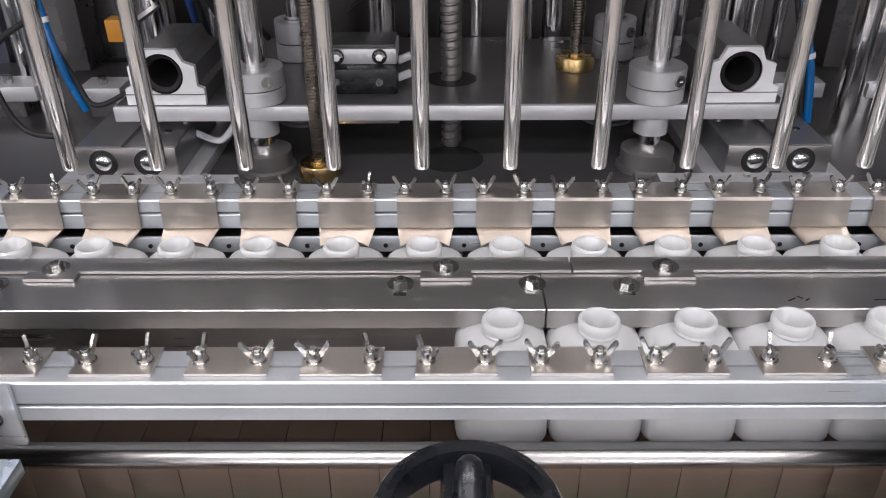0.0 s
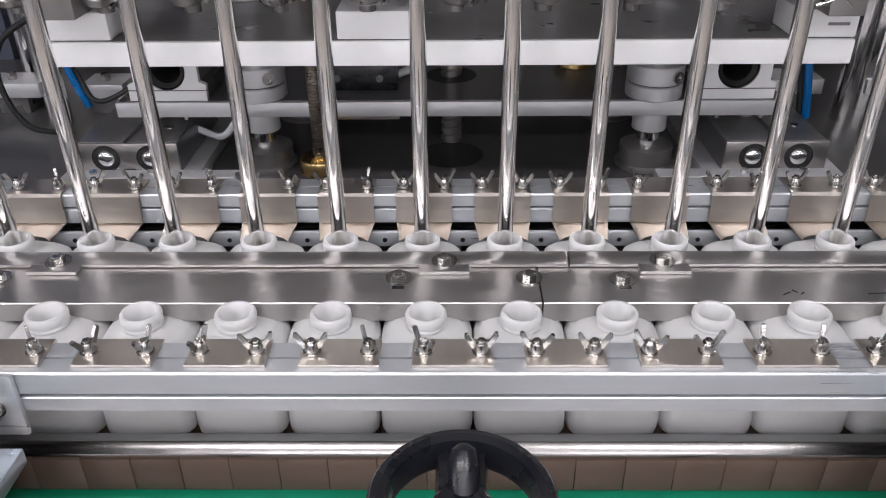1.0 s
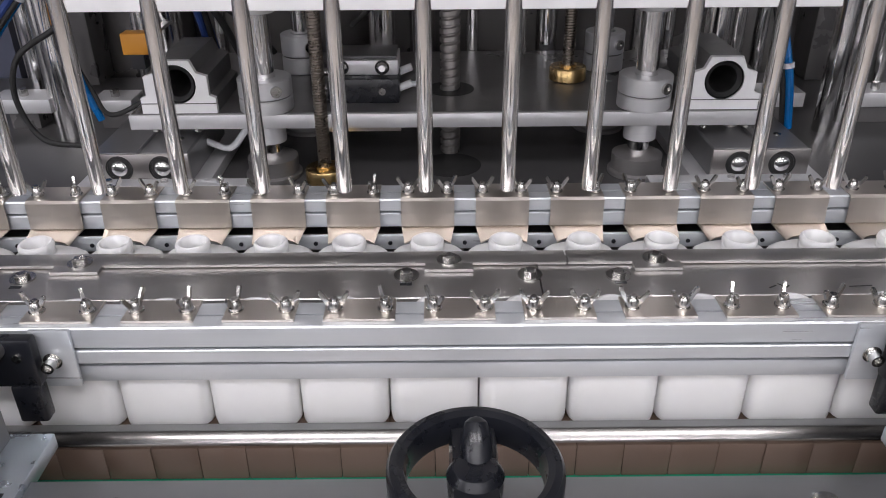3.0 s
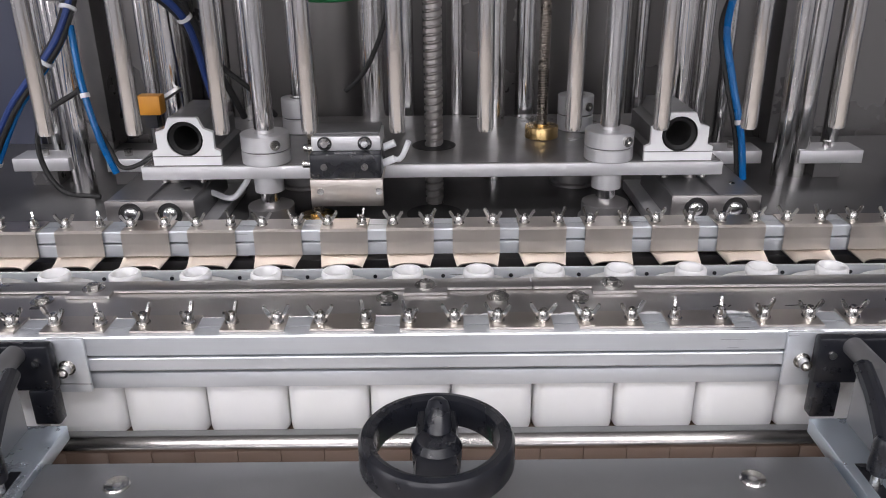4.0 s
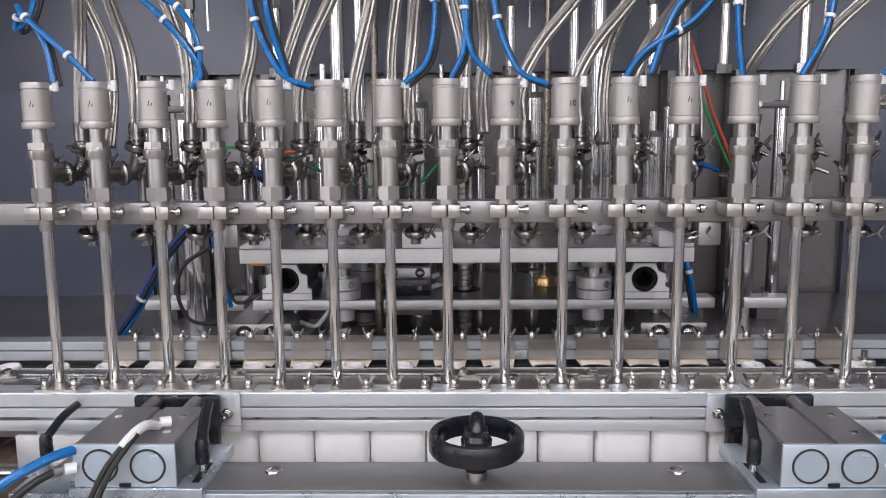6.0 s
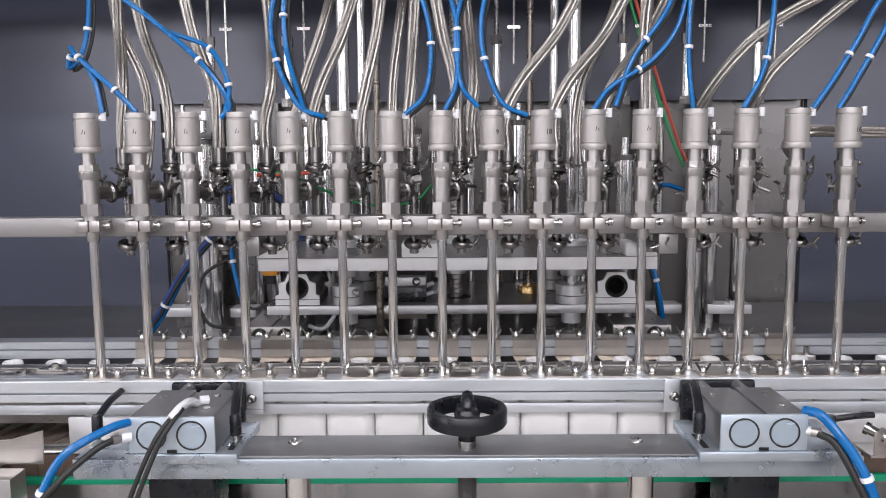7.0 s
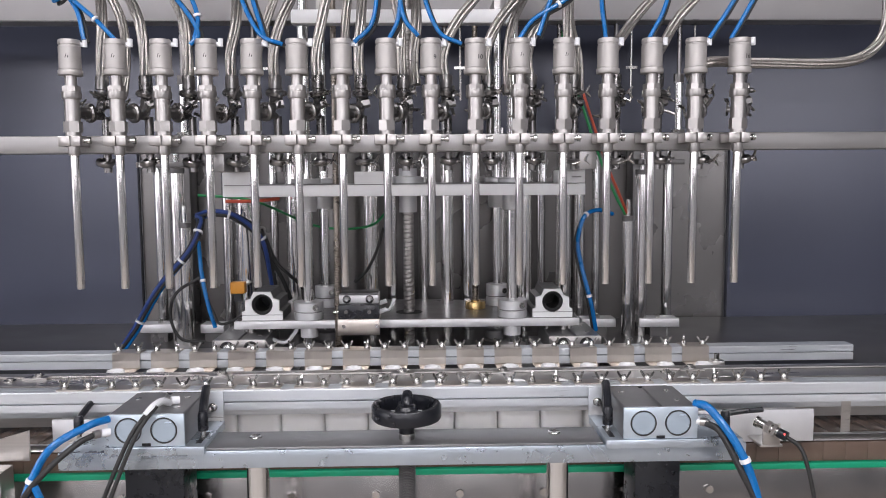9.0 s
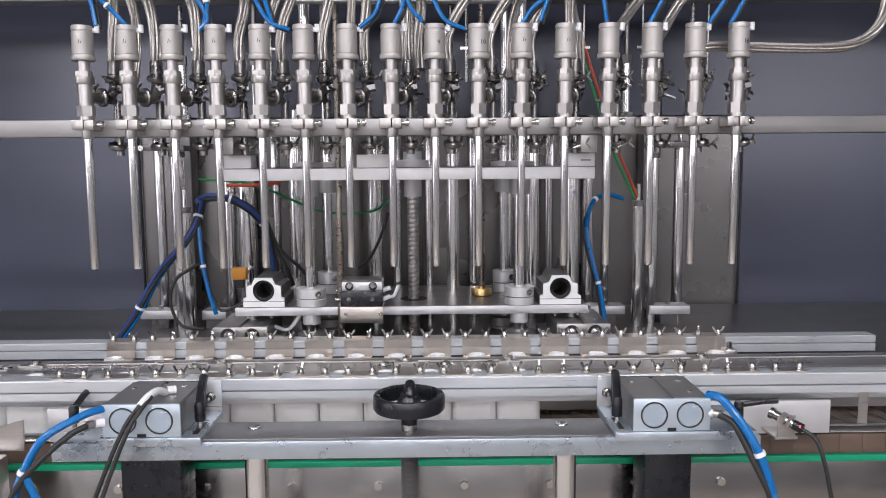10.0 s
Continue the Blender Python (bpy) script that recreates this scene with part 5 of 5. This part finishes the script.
# ---- movement ----
def motions():
    # height of the nozzle tips above their rest, and depth of the nozzle row
    down = ((0, -0.097), (0.2, -0.134), (0.4, -0.168), (0.55, -0.180), (2.6, -0.180), (3.0, -0.120), (3.3, -0.064), (3.5, 0.0), (4.5, 0.0), (4.75, -0.014), (5.0, -0.046), (5.5, -0.134), (5.7, -0.166), (5.85, -0.176),
            (7.6, -0.176), (8.0, -0.171), (8.1, -0.160), (8.3, -0.113), (8.5, -0.055), (8.7, -0.006), (8.8, 0.0), (10.0, 0.0))
    depth = ((0, -0.058), (3.5, -0.058), (3.7, -0.078), (4.0, -0.155), (4.2, -0.168), (4.4, -0.172), (5.5, -0.174), (6.6, -0.190), (8.7, -0.192), (9.0, -0.178), (9.5, -0.143), (10.0, -0.105))

    def value(rows, t):
        for (t0, v0), (t1, v1) in zip(rows, rows[1:]):
            if t <= t1:
                return v0 + (v1 - v0) * (t - t0) / (t1 - t0)
        return rows[-1][1]

    times = sorted({t for t, _ in down + depth})
    walk(car, [(t, pose(0, value(depth, t), TZ + value(down, t))) for t in times])
    walk(lift, [(t, pose(0, 0, v)) for t, v in down])
    walk(front_clamp, [(0, pose(0, -0.042, 0)), (1.55, pose(0, -0.042, 0)), (1.7, pose(0, 0, 0)), (8.7, pose(0, 0, 0)), (8.85, pose(0, -0.020, 0)), (9.0, pose(0, -0.034, 0)), (10, pose(0, -0.034, 0))])
    walk(back_clamp, [(0, pose(0, 0, 0)), (3.6, pose(0, 0, 0)), (3.85, pose(0, 0.022, 0)), (9.0, pose(0, 0.022, 0)), (9.3, pose(0, 0.004, 0)), (10, pose(0, 0.004, 0))])
    walk(shuttle, [(0, pose(0.001, 0.020, -0.015)), (3.6, pose(0.001, 0.020, -0.015)), (3.95, pose(0.001, -0.082, -0.014)), (4.25, pose(0.001, -0.030, -0.013)), (4.55, pose(0.001, 0.012, -0.014)), (4.9, pose(0.001, 0.018, -0.015)), (8.6, pose(0.001, 0.018, -0.015)), (9.0, pose(0.001, -0.055, -0.006)), (10, pose(0.001, -0.062, -0.006))])

    def train(obs, rows):
        for ob in obs:
            base = ob.matrix_basis.copy()
            walk(ob, [(t, Matrix.Translation((dx, 0, 0)) @ base) for t, dx in rows])

    train(rows_of_bottles["front"], ((0, 0.571), (0.2, 0.484), (0.4, 0.367), (0.9, 0.02), (1.0, 0.0), (8.95, 0.0), (9.15, -0.05), (10, -0.46)))
    train(rows_of_bottles["front_in"], ((0, 0.571), (0.2, 0.484), (0.4, 0.367), (0.9, 0.02), (1.0, 0.0), (8.95, 0.0), (9.15, -0.05), (10, -0.46)))
    train(rows_of_bottles["rear_out"], ((0, 0), (4.7, 0.0), (5.0, -0.06), (5.5, -0.25), (8.2, -1.47), (10, -1.47)))
    train(rows_of_bottles["rear_in"], ((0, 0), (4.7, 0.0), (5.0, -0.06), (5.5, -0.25), (8.2, -1.47), (10, -1.47)))


motions()
